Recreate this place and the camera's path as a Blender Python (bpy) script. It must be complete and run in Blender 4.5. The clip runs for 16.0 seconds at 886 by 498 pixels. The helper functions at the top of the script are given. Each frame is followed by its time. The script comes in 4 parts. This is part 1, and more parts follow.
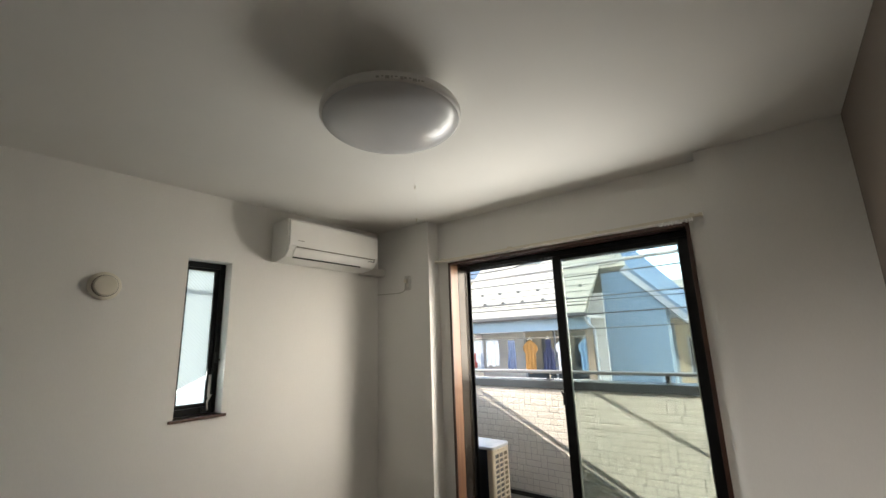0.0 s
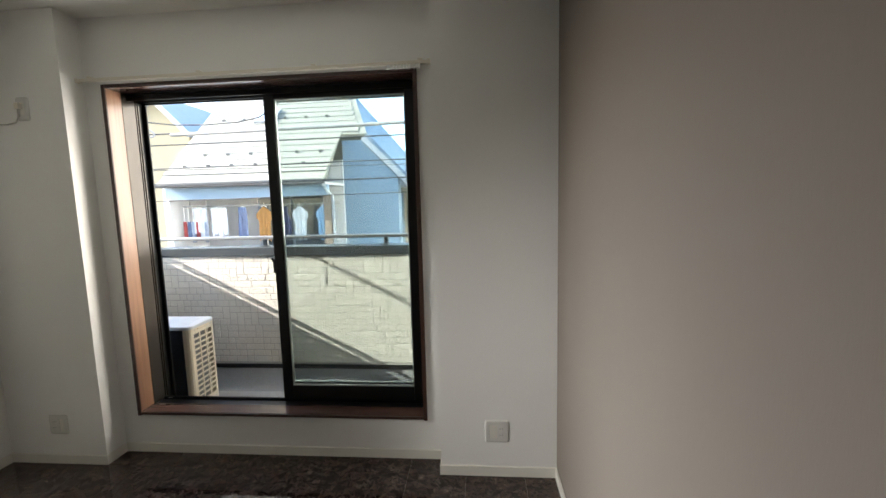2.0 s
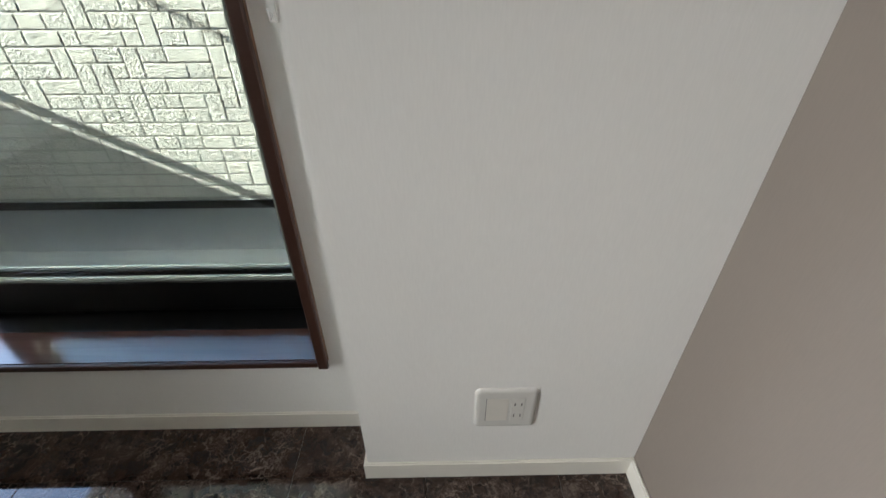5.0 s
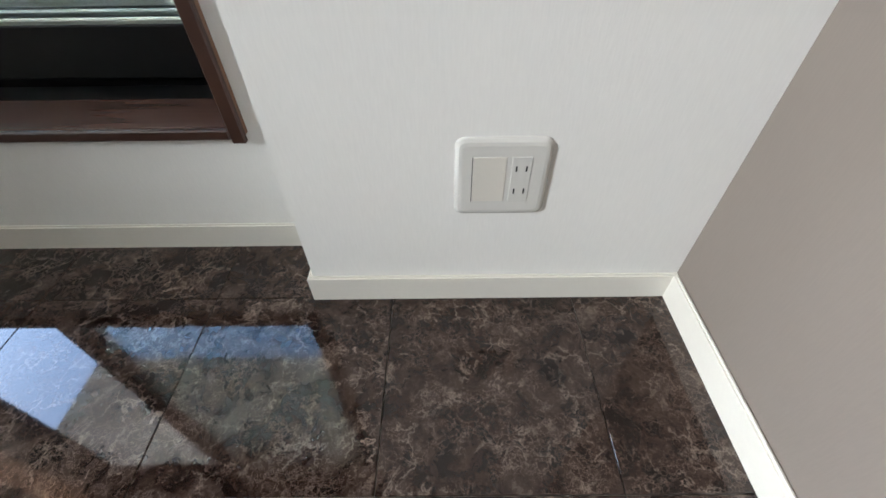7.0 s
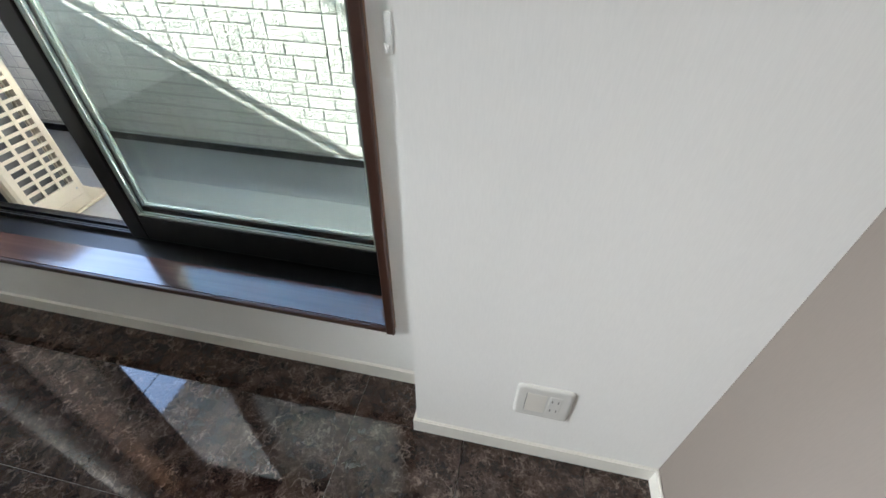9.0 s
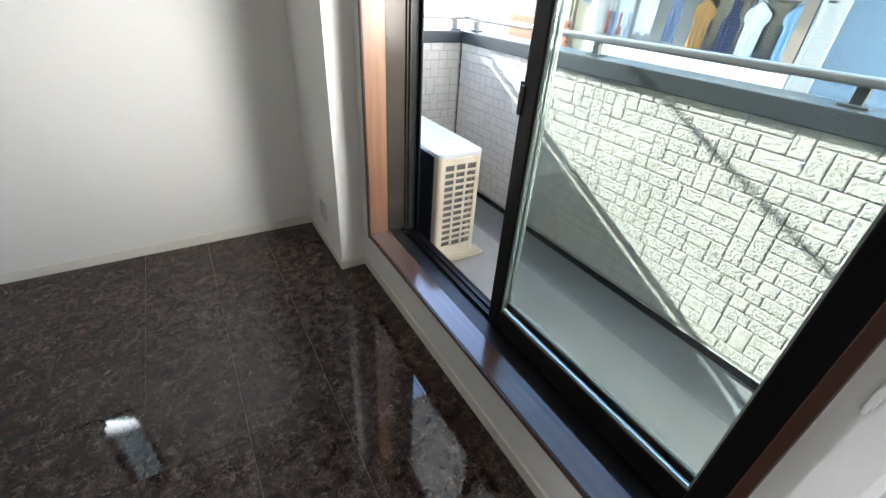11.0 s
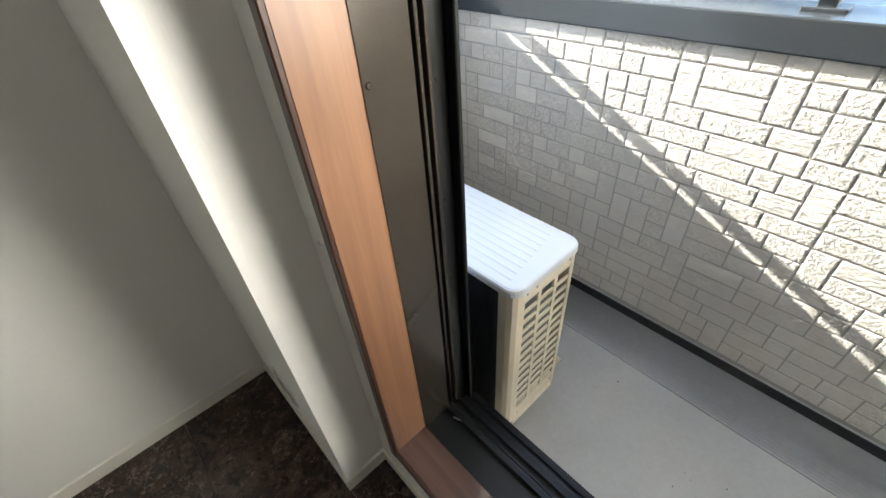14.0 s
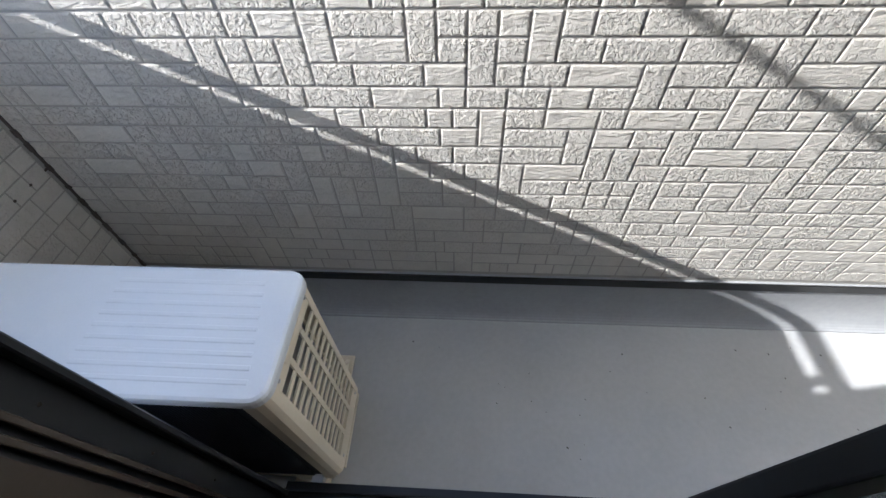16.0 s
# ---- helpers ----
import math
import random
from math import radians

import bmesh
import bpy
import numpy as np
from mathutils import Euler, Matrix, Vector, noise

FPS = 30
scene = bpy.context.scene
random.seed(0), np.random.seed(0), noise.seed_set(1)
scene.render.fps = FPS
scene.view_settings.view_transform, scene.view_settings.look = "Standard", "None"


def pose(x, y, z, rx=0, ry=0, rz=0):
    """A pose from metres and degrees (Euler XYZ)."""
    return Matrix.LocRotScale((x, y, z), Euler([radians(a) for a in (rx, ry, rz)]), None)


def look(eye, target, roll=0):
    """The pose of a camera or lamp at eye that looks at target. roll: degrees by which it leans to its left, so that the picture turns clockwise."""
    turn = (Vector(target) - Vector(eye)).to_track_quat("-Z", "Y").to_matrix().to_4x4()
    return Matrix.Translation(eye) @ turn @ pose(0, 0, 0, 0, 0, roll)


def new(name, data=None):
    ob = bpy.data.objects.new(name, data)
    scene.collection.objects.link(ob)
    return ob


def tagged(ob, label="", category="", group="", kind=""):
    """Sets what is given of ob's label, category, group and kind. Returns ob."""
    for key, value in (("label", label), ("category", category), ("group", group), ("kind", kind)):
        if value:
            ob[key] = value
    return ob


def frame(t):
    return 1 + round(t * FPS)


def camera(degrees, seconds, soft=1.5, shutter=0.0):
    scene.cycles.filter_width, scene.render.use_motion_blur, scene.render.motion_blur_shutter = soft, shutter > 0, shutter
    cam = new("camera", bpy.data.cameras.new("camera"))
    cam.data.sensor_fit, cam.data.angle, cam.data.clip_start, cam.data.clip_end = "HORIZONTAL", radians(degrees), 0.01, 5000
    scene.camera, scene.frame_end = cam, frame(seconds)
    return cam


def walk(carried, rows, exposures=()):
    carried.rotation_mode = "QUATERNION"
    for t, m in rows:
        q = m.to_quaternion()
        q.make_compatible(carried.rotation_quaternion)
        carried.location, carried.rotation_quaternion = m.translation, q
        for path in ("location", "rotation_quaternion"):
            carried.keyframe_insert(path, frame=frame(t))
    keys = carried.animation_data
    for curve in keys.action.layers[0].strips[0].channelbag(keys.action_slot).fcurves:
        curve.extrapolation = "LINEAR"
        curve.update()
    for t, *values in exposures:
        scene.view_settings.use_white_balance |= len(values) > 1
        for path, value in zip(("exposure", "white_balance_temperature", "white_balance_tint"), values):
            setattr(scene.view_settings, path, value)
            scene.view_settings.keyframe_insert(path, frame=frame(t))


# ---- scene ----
cam = camera(93.7, 16.0)
PATH = [
    (0, (1.199, 0.016, 1.463), (-0.004, 1.555, 1.891), -1.9),
    (0.5, (1.189, 0.051, 1.464), (0.269, 1.803, 1.756), -2.4),
    (1, (1.165, 0.074, 1.436), (0.597, 1.988, 1.556), -2.6),
    (1.5, (1.172, 0.21, 1.421), (0.866, 2.185, 1.358), -2.1),
    (2, (1.195, 0.48, 1.401), (1.026, 2.46, 1.175), -1.5),
    (2.5, (1.172, 0.769, 1.36), (1.075, 2.734, 0.998), -1.2),
    (3, (1.137, 1.051, 1.358), (1.097, 2.994, 0.884), -0.9),
    (3.5, (1.145, 1.349, 1.339), (1.117, 3.249, 0.716), -0.9),
    (4, (1.14, 1.649, 1.292), (1.134, 3.494, 0.52), -0.6),
    (4.5, (1.16, 1.872, 1.173), (1.13, 3.643, 0.244), -1.4),
    (5, (1.146, 1.987, 0.945), (1.172, 3.641, -0.178), -0.2),
    (7.5, (1.205, 2.041, 0.551), (1.187, 3.437, -0.881), -0.8),
    (8, (1.199, 2.031, 0.606), (1.147, 3.449, -0.803), -0.4),
    (8.5, (1.181, 2.009, 0.824), (1.037, 3.465, -0.54), 0.2),
    (9, (1.146, 1.983, 1.07), (0.852, 3.465, -0.241), 1.0),
    (9.5, (1.148, 1.919, 1.227), (0.572, 3.424, 0.043), 1.3),
    (10, (1.107, 1.889, 1.291), (0.226, 3.309, 0.193), 2.6),
    (12.5, (0.41, 2.135, 1.323), (-1.224, 2.367, 0.194), 1.9),
    (13, (0.14, 2.209, 1.308), (-1.441, 2.563, 0.134), -0.1),
    (13.5, (-0.099, 2.311, 1.298), (-1.541, 2.936, 0.061), -2.5),
    (14, (-0.274, 2.406, 1.303), (-1.455, 3.389, 0.022), -4.8),
    (14.5, (-0.331, 2.535, 1.284), (-1.131, 3.757, -0.083), -4.9),
    (15, (-0.337, 2.623, 1.283), (-0.831, 3.907, -0.169), -4.5),
    (15.5, (-0.347, 2.686, 1.298), (-0.609, 3.928, -0.248), -3.3),
    (16, (-0.345, 2.708, 1.29), (-0.449, 3.959, -0.266), -2.3),
]
EXPOSURES = ((0.0, 3.15, 6600, 9), (0.5, 3.2, 6550, 9), (1.5, 3.3, 6250, 9), (2.5, 3.2, 6300, 7), (3.5, 2.95, 6800, 9), (4.0, 2.95, 6950, 14), (4.5, 3.3, 6500, 10), (5.0, 3.6, 6000, 7), (7.5, 4.3, 5750, 6), (8.5, 4.3, 5750, 6), (9.0, 4.15, 5700, 6), (10.0, 3.8, 5650, 7), (12.5, 3.8, 6000, 9), (13.5, 3.6, 6150, 8), (14.5, 3.1, 6250, 5), (15.0, 2.85, 6400, 6), (15.5, 2.5, 6050, 8), (16.0, 2.35, 5650, 10))
walk(cam, [(t, look(eye, target, roll)) for t, eye, target, roll in PATH], EXPOSURES)

# ---- light ----
SUN_TO = Vector((1.0, 0.16, -0.51)).normalized()
world = bpy.data.worlds.new("sky")
scene.world = world
world.use_nodes = True
wn = world.node_tree
sky = wn.nodes.new("ShaderNodeTexSky")
sky.sky_type = "NISHITA"
sky.sun_disc = False
sky.sun_elevation = math.asin(-SUN_TO.z)
sky.sun_rotation = math.atan2(-SUN_TO.x, -SUN_TO.y)
wn.links.new(sky.outputs[0], wn.nodes["Background"].inputs[0])
wn.nodes["Background"].inputs[1].default_value = 0.125

sun_data = bpy.data.lights.new("sun", "SUN")
sun_data.energy, sun_data.angle, sun_data.color = 3.4, radians(0.5), (1.0, 0.92, 0.81)
sun = new("sun", sun_data)
sun.matrix_basis = look((-20, -3, 12), Vector((-20, -3, 12)) + SUN_TO)



def window_light(name, at, way, width, height, watts, spread, colour):
    """Daylight entering through an opening."""
    data = bpy.data.lights.new(name, "AREA")
    data.shape, data.size, data.size_y, data.energy, data.spread, data.color = "RECTANGLE", width, height, watts, radians(spread), colour
    new(name, data).matrix_basis = look(at, Vector(at) + Vector(way))


# sunlight scattered by the frosted pane of the small window; daylight and the sunlit balcony's light in the opening of the large one
window_light("frosted_window_light", (-1.475, 1.10, 1.53), (3.05, 0.52, -1.10), 0.20, 0.80, 1.25, 54, (1.0, 0.96, 0.91))
window_light("window_light_up", (0.07, 2.67, 1.56), (0, -0.78, 0.63), 1.55, 0.22, 0.57, 88, (1.0, 0.97, 0.90))
window_light("window_light_side", (-0.08, 2.88, 1.50), (-0.70, -0.70, -0.28), 0.30, 0.95, 0.47, 88, (1.0, 0.93, 0.82))


# ---- materials ----
def nodes_of(name, base, rough=0.5, metal=0.0, spec=0.5):
    m = bpy.data.materials.new(name)
    m.use_nodes = True
    p = m.node_tree.nodes["Principled BSDF"]
    p.inputs["Base Color"].default_value = (*base, 1)
    p.inputs["Roughness"].default_value = rough
    p.inputs["Metallic"].default_value = metal
    p.inputs["Specular IOR Level"].default_value = spec
    return m, m.node_tree, p


def coords(nt, per_object=False, scale=(1, 1, 1)):
    tc = nt.nodes.new("ShaderNodeTexCoord")
    mp = nt.nodes.new("ShaderNodeMapping")
    mp.inputs["Scale"].default_value = scale
    nt.links.new(tc.outputs["Object"], mp.inputs["Vector"])
    if per_object:
        oi = nt.nodes.new("ShaderNodeObjectInfo")
        mul = nt.nodes.new("ShaderNodeMath")
        mul.operation = "MULTIPLY"
        mul.inputs[1].default_value = 60.0
        nt.links.new(oi.outputs["Random"], mul.inputs[0])
        nt.links.new(mul.outputs[0], mp.inputs["Location"])
    return mp.outputs[0]


def noise_tex(nt, vec, scale, detail=4, rough=0.5, distort=0.0):
    n = nt.nodes.new("ShaderNodeTexNoise")
    n.inputs["Scale"].default_value = scale
    n.inputs["Detail"].default_value = detail
    n.inputs["Roughness"].default_value = rough
    n.inputs["Distortion"].default_value = distort
    nt.links.new(vec, n.inputs["Vector"])
    return n.outputs["Fac"]


def ramp(nt, fac, stops):
    r = nt.nodes.new("ShaderNodeValToRGB")
    el = r.color_ramp.elements
    while len(el) < len(stops):
        el.new(0.5)
    for e, (pos, col) in zip(el, stops):
        e.position, e.color = pos, (*col, 1)
    nt.links.new(fac, r.inputs[0])
    return r.outputs[0]


def mix(nt, fac, a, b, blend="MIX"):
    m = nt.nodes.new("ShaderNodeMix")
    m.data_type, m.blend_type = "RGBA", blend
    for sock, val in ((m.inputs[0], fac), (m.inputs[6], a), (m.inputs[7], b)):
        if isinstance(val, (int, float)):
            sock.default_value = val
        elif isinstance(val, tuple):
            sock.default_value = (*val, 1)
        else:
            nt.links.new(val, sock)
    return m.outputs[2]


def bump(nt, p, height, strength=0.2, dist=0.002):
    b = nt.nodes.new("ShaderNodeBump")
    b.inputs["Strength"].default_value = strength
    b.inputs["Distance"].default_value = dist
    nt.links.new(height, b.inputs["Height"])
    nt.links.new(b.outputs[0], p.inputs["Normal"])


def plain(name, base, rough=0.5, metal=0.0, vary=0.08, fine=180.0, coarse=4.0, strength=0.1, dist=0.0006, spec=0.5, per_object=False):
    """A surface with slight mottling at two scales and a fine relief."""
    m, nt, p = nodes_of(name, base, rough, metal, spec)
    v = coords(nt, per_object)
    big, small = noise_tex(nt, v, coarse, 5, 0.6), noise_tex(nt, v, fine, 3)
    lo, hi = tuple(c * (1 - vary) for c in base), tuple(min(1, c * (1 + vary)) for c in base)
    col = mix(nt, 0.35, ramp(nt, big, [(0.3, lo), (0.7, hi)]), ramp(nt, small, [(0.3, lo), (0.7, hi)]))
    nt.links.new(col, p.inputs["Base Color"])
    rr = nt.nodes.new("ShaderNodeMapRange")
    rr.inputs["To Min"].default_value, rr.inputs["To Max"].default_value = rough * 0.85, min(1, rough * 1.15)
    nt.links.new(big, rr.inputs["Value"])
    nt.links.new(rr.outputs[0], p.inputs["Roughness"])
    bump(nt, p, small, strength, dist)
    return m


def wallpaper(name, base):
    m, nt, p = nodes_of(name, base, 0.85, 0, 0.25)
    v = coords(nt)
    fleck, weave, big = noise_tex(nt, v, 260, 4, 0.6), noise_tex(nt, coords(nt, scale=(1, 1, 0.12)), 420, 2), noise_tex(nt, v, 1.6, 4)
    lo, hi = tuple(c * 0.955 for c in base), tuple(min(1, c * 1.03) for c in base)
    nt.links.new(mix(nt, 0.4, ramp(nt, big, [(0.3, lo), (0.7, hi)]), ramp(nt, weave, [(0.3, lo), (0.7, hi)])), p.inputs["Base Color"])
    bump(nt, p, mix(nt, 0.5, fleck, weave), 0.22, 0.0012)
    return m


def wood(name, dark, light, rough, axis):
    m, nt, p = nodes_of(name, light, rough, 0, 0.75)
    s = [48, 48, 48]
    s[axis] = 2.2
    v = coords(nt, scale=tuple(s))
    w = coords(nt, scale=tuple(x / 6 for x in s))
    a, b = noise_tex(nt, v, 1.0, 5, 0.6, 0.6), noise_tex(nt, w, 1.0, 3, 0.5, 1.2)
    nt.links.new(mix(nt, 0.5, ramp(nt, a, [(0.3, dark), (0.68, light)]), ramp(nt, b, [(0.35, dark), (0.65, light)])), p.inputs["Base Color"])
    bump(nt, p, a, 0.08, 0.0006)
    return m


def marble(name):
    m, nt, p = nodes_of(name, (0.03, 0.02, 0.016), 0.05, 0, 0.5)
    v = coords(nt, True)
    warp = nt.nodes.new("ShaderNodeTexNoise")
    warp.inputs["Scale"].default_value, warp.inputs["Detail"].default_value, warp.inputs["Roughness"].default_value = 18, 6, 0.68
    nt.links.new(v, warp.inputs["Vector"])
    wv = nt.nodes.new("ShaderNodeVectorMath")
    wv.operation = "MULTIPLY_ADD"
    wv.inputs[1].default_value = (0.07, 0.07, 0.07)
    nt.links.new(warp.outputs["Color"], wv.inputs[0])
    nt.links.new(v, wv.inputs[2])
    vo = nt.nodes.new("ShaderNodeTexVoronoi")
    vo.feature = "DISTANCE_TO_EDGE"
    vo.inputs["Scale"].default_value = 34
    nt.links.new(wv.outputs[0], vo.inputs["Vector"])
    vein = ramp(nt, vo.outputs["Distance"], [(0.0, (0.55, 0.55, 0.55)), (0.025, (0.22, 0.22, 0.22)), (0.08, (0, 0, 0))])
    vo2 = nt.nodes.new("ShaderNodeTexVoronoi")
    vo2.feature = "DISTANCE_TO_EDGE"
    vo2.inputs["Scale"].default_value = 105
    nt.links.new(wv.outputs[0], vo2.inputs["Vector"])
    fine = ramp(nt, vo2.outputs["Distance"], [(0.0, (0.55, 0.55, 0.55)), (0.05, (0.12, 0.12, 0.12)), (0.12, (0, 0, 0))])
    fine_gate = ramp(nt, noise_tex(nt, v, 15, 5, 0.7, 0.5), [(0.47, (0, 0, 0)), (0.57, (1, 1, 1))])
    gate = ramp(nt, noise_tex(nt, v, 20, 4, 0.6, 0.6), [(0.50, (0, 0, 0)), (0.60, (1, 1, 1))])
    cloud = ramp(nt, noise_tex(nt, wv.outputs[0], 20, 7, 0.72, 0.8), [(0.38, (0.0085, 0.0048, 0.0038)), (0.49, (0.026, 0.0142, 0.0105)), (0.60, (0.050, 0.033, 0.0255)), (0.72, (0.15, 0.115, 0.091))])
    fleck = ramp(nt, noise_tex(nt, wv.outputs[0], 50, 5, 0.65, 1.2), [(0.58, (0, 0, 0)), (0.68, (1, 1, 1))])
    patch = ramp(nt, noise_tex(nt, v, 7, 3, 0.6), [(0.42, (0, 0, 0)), (0.60, (1, 1, 1))])
    c0 = mix(nt, mix(nt, 1.0, fine, fine_gate, "MULTIPLY"), cloud, (0.21, 0.15, 0.118))
    c1 = mix(nt, mix(nt, 1.0, vein, gate, "MULTIPLY"), c0, (0.30, 0.235, 0.19))
    c2 = mix(nt, mix(nt, 1.0, mix(nt, 0.75, (0, 0, 0), fleck), patch, "MULTIPLY"), c1, (0.27, 0.205, 0.165))
    nt.links.new(c2, p.inputs["Base Color"])
    rr = nt.nodes.new("ShaderNodeMapRange")
    rr.inputs["To Min"].default_value, rr.inputs["To Max"].default_value = 0.02, 0.06
    nt.links.new(noise_tex(nt, v, 5, 4), rr.inputs["Value"])
    nt.links.new(rr.outputs[0], p.inputs["Roughness"])
    bump(nt, p, noise_tex(nt, v, 6, 2), 0.03, 0.004)
    return m


def split_stone(name, base):
    """Chiselled face of moulded wall siding: rough on most pieces, smoother on some."""
    m, nt, p = nodes_of(name, base, 0.8, 0, 0.3)
    v = coords(nt, True)
    big, mid, small = noise_tex(nt, v, 30, 3, 0.5, 0.6), noise_tex(nt, v, 105, 4, 0.6, 0.8), noise_tex(nt, v, 260, 3)
    lo, hi = tuple(c * 0.93 for c in base), tuple(min(1, c * 1.05) for c in base)
    oi, geo = nt.nodes.new("ShaderNodeObjectInfo"), nt.nodes.new("ShaderNodeNewGeometry")
    add, fr = nt.nodes.new("ShaderNodeMath"), nt.nodes.new("ShaderNodeMath")
    add.operation, fr.operation = "ADD", "FRACT"
    nt.links.new(oi.outputs["Random"], add.inputs[0])
    nt.links.new(geo.outputs["Random Per Island"], add.inputs[1])
    nt.links.new(add.outputs[0], fr.inputs[0])
    tone = ramp(nt, fr.outputs[0], [(0.0, (0.955, 0.955, 0.96)), (1.0, (1.0, 0.997, 0.99))])
    c = mix(nt, 0.4, ramp(nt, big, [(0.3, lo), (0.7, hi)]), ramp(nt, small, [(0.3, lo), (0.7, hi)]))
    nt.links.new(mix(nt, 1.0, c, tone, "MULTIPLY"), p.inputs["Base Color"])
    chips = nt.nodes.new("ShaderNodeTexVoronoi")
    chips.inputs["Scale"].default_value = 95
    nt.links.new(mix(nt, 0.012, v, noise_tex(nt, v, 60, 3), "ADD"), chips.inputs["Vector"])
    pits = mix(nt, 0.45, ramp(nt, mid, [(0.36, (0, 0, 0)), (0.50, (0.8, 0.8, 0.8)), (0.62, (1, 1, 1))]), mix(nt, 0.5, chips.outputs["Distance"], big))
    strokes = noise_tex(nt, coords(nt, True, (0.35, 1, 1.3)), 55, 4, 0.6, 1.0)
    worn = ramp(nt, fr.outputs[0], [(0.0, (0, 0, 0)), (0.70, (0.0, 0.0, 0.0)), (0.80, (0.85, 0.85, 0.85)), (1.0, (0.85, 0.85, 0.85))])
    h = mix(nt, worn, pits, strokes)
    bump(nt, p, h, 1.0, 0.0062)
    return m


def glass(name, tint, rough=0.0):
    m = bpy.data.materials.new(name)
    m.use_nodes = True
    p = m.node_tree.nodes["Principled BSDF"]
    p.inputs["Base Color"].default_value = (*tint, 1)
    p.inputs["Transmission Weight"].default_value = 1.0
    p.inputs["Roughness"].default_value = rough
    p.inputs["IOR"].default_value = 1.45
    return m


def frosted(name):
    m = bpy.data.materials.new(name)
    m.use_nodes = True
    nt = m.node_tree
    p = nt.nodes["Principled BSDF"]
    out = nt.nodes["Material Output"]
    p.inputs["Base Color"].default_value = (0.85, 0.92, 0.95, 1)
    p.inputs["Roughness"].default_value = 0.3
    tr = nt.nodes.new("ShaderNodeBsdfTranslucent")
    tr.inputs[0].default_value = (0.28, 0.315, 0.33, 1)
    ms = nt.nodes.new("ShaderNodeMixShader")
    ms.inputs[0].default_value = 0.85
    nt.links.new(p.outputs[0], ms.inputs[1])
    nt.links.new(tr.outputs[0], ms.inputs[2])
    nt.links.new(ms.outputs[0], out.inputs[0])
    wv = nt.nodes.new("ShaderNodeTexWave")
    wv.inputs["Scale"].default_value = 30
    wv.bands_direction = "DIAGONAL"
    nt.links.new(coords(nt), wv.inputs["Vector"])
    b = nt.nodes.new("ShaderNodeBump")
    b.inputs["Strength"].default_value, b.inputs["Distance"].default_value = 0.4, 0.002
    nt.links.new(wv.outputs["Fac"], b.inputs["Height"])
    nt.links.new(b.outputs[0], p.inputs["Normal"])
    nt.links.new(b.outputs[0], tr.inputs["Normal"])
    return m


M_WALL = wallpaper("white_wallpaper", (0.86, 0.845, 0.81))
M_CEIL = wallpaper("ceiling_wallpaper", (0.88, 0.865, 0.82))
M_TAUPE = wallpaper("taupe_wallpaper", (0.238, 0.202, 0.175))
M_BASE = plain("baseboard_white", (0.78, 0.75, 0.68), 0.4, vary=0.03)
M_MARBLE = marble("dark_marble_tile")
M_GROUT = plain("tile_bed", (0.40, 0.37, 0.33), 0.5)
M_JAMB = wood("wood_jamb", (0.15, 0.066, 0.032), (0.315, 0.162, 0.085), 0.34, 2)
M_SILL = wood("wood_sill", (0.085, 0.044, 0.034), (0.145, 0.080, 0.062), 0.14, 0)
M_EDGE = plain("wood_edge_dark", (0.05, 0.022, 0.014), 0.4)
M_ALU = plain("dark_bronze_aluminium", (0.008, 0.0085, 0.009), 0.33, 0.0, vary=0.15, spec=0.35)
M_BEAD = plain("pale_glazing_gasket", (0.34, 0.38, 0.34), 0.35, vary=0.1)
M_ALU2 = plain("bronze_jamb_liner", (0.052, 0.042, 0.033), 0.25, 0.4, vary=0.1)
M_BLACK = plain("black_rubber", (0.012, 0.012, 0.013), 0.5)
M_GLASS = glass("window_glass", (0.80, 0.855, 0.83))
M_FROST = frosted("frosted_glass")
M_STONE = split_stone("cream_siding", (0.57, 0.542, 0.495))
M_STONE_BACK = plain("cream_siding_joint", (0.35, 0.333, 0.305), 0.85)
M_DECK = plain("grey_waterproof_sheet", (0.41, 0.415, 0.415), 0.42, vary=0.1, coarse=3, fine=60, strength=0.12)
# the deck's own sheet, darkened to carry the shade on the upstand
M_DECK_SHADE = plain("grey_sheet_shade_tone", (0.29, 0.297, 0.305), 0.45, vary=0.12, coarse=3, fine=60, strength=0.12)
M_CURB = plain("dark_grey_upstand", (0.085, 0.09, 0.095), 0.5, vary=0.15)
M_COPING = plain("grey_metal_coping", (0.055, 0.062, 0.068), 0.26, 0.3, vary=0.1)
M_RAIL = plain("grey_metal_rail", (0.22, 0.22, 0.225), 0.3, 0.7, vary=0.06)
M_CAULK = plain("dark_caulk", (0.07, 0.055, 0.045), 0.8, vary=0.3, fine=40)
M_PLASTIC = plain("white_plastic", (0.80, 0.79, 0.76), 0.3, vary=0.02)
M_CREAM = plain("cream_plastic", (0.70, 0.62, 0.48), 0.42, vary=0.05)
M_OUWHITE = plain("white_painted_steel", (0.62, 0.635, 0.655), 0.35, vary=0.04, coarse=8)
M_COIL = plain("dark_fin_coil", (0.035, 0.043, 0.055), 0.5, 0.3)
M_IVORY = plain("ivory_plastic", (0.76, 0.71, 0.60), 0.35, vary=0.03)
M_DIFF = plain("opal_acrylic", (0.72, 0.73, 0.74), 0.22, vary=0.02, strength=0.0)
M_STEEL = plain("steel", (0.55, 0.55, 0.55), 0.3, 0.9)
M_PLASTIC2 = plain("warm_white_plastic", (0.78, 0.76, 0.70), 0.35, vary=0.02)
M_PLATE = plain("outlet_plastic", (0.68, 0.665, 0.625), 0.25, vary=0.02)
M_PLATE2 = plain("outlet_insert_plastic", (0.70, 0.665, 0.60), 0.4, vary=0.02)
M_SLOT = plain("slot_black", (0.01, 0.01, 0.01), 0.6)
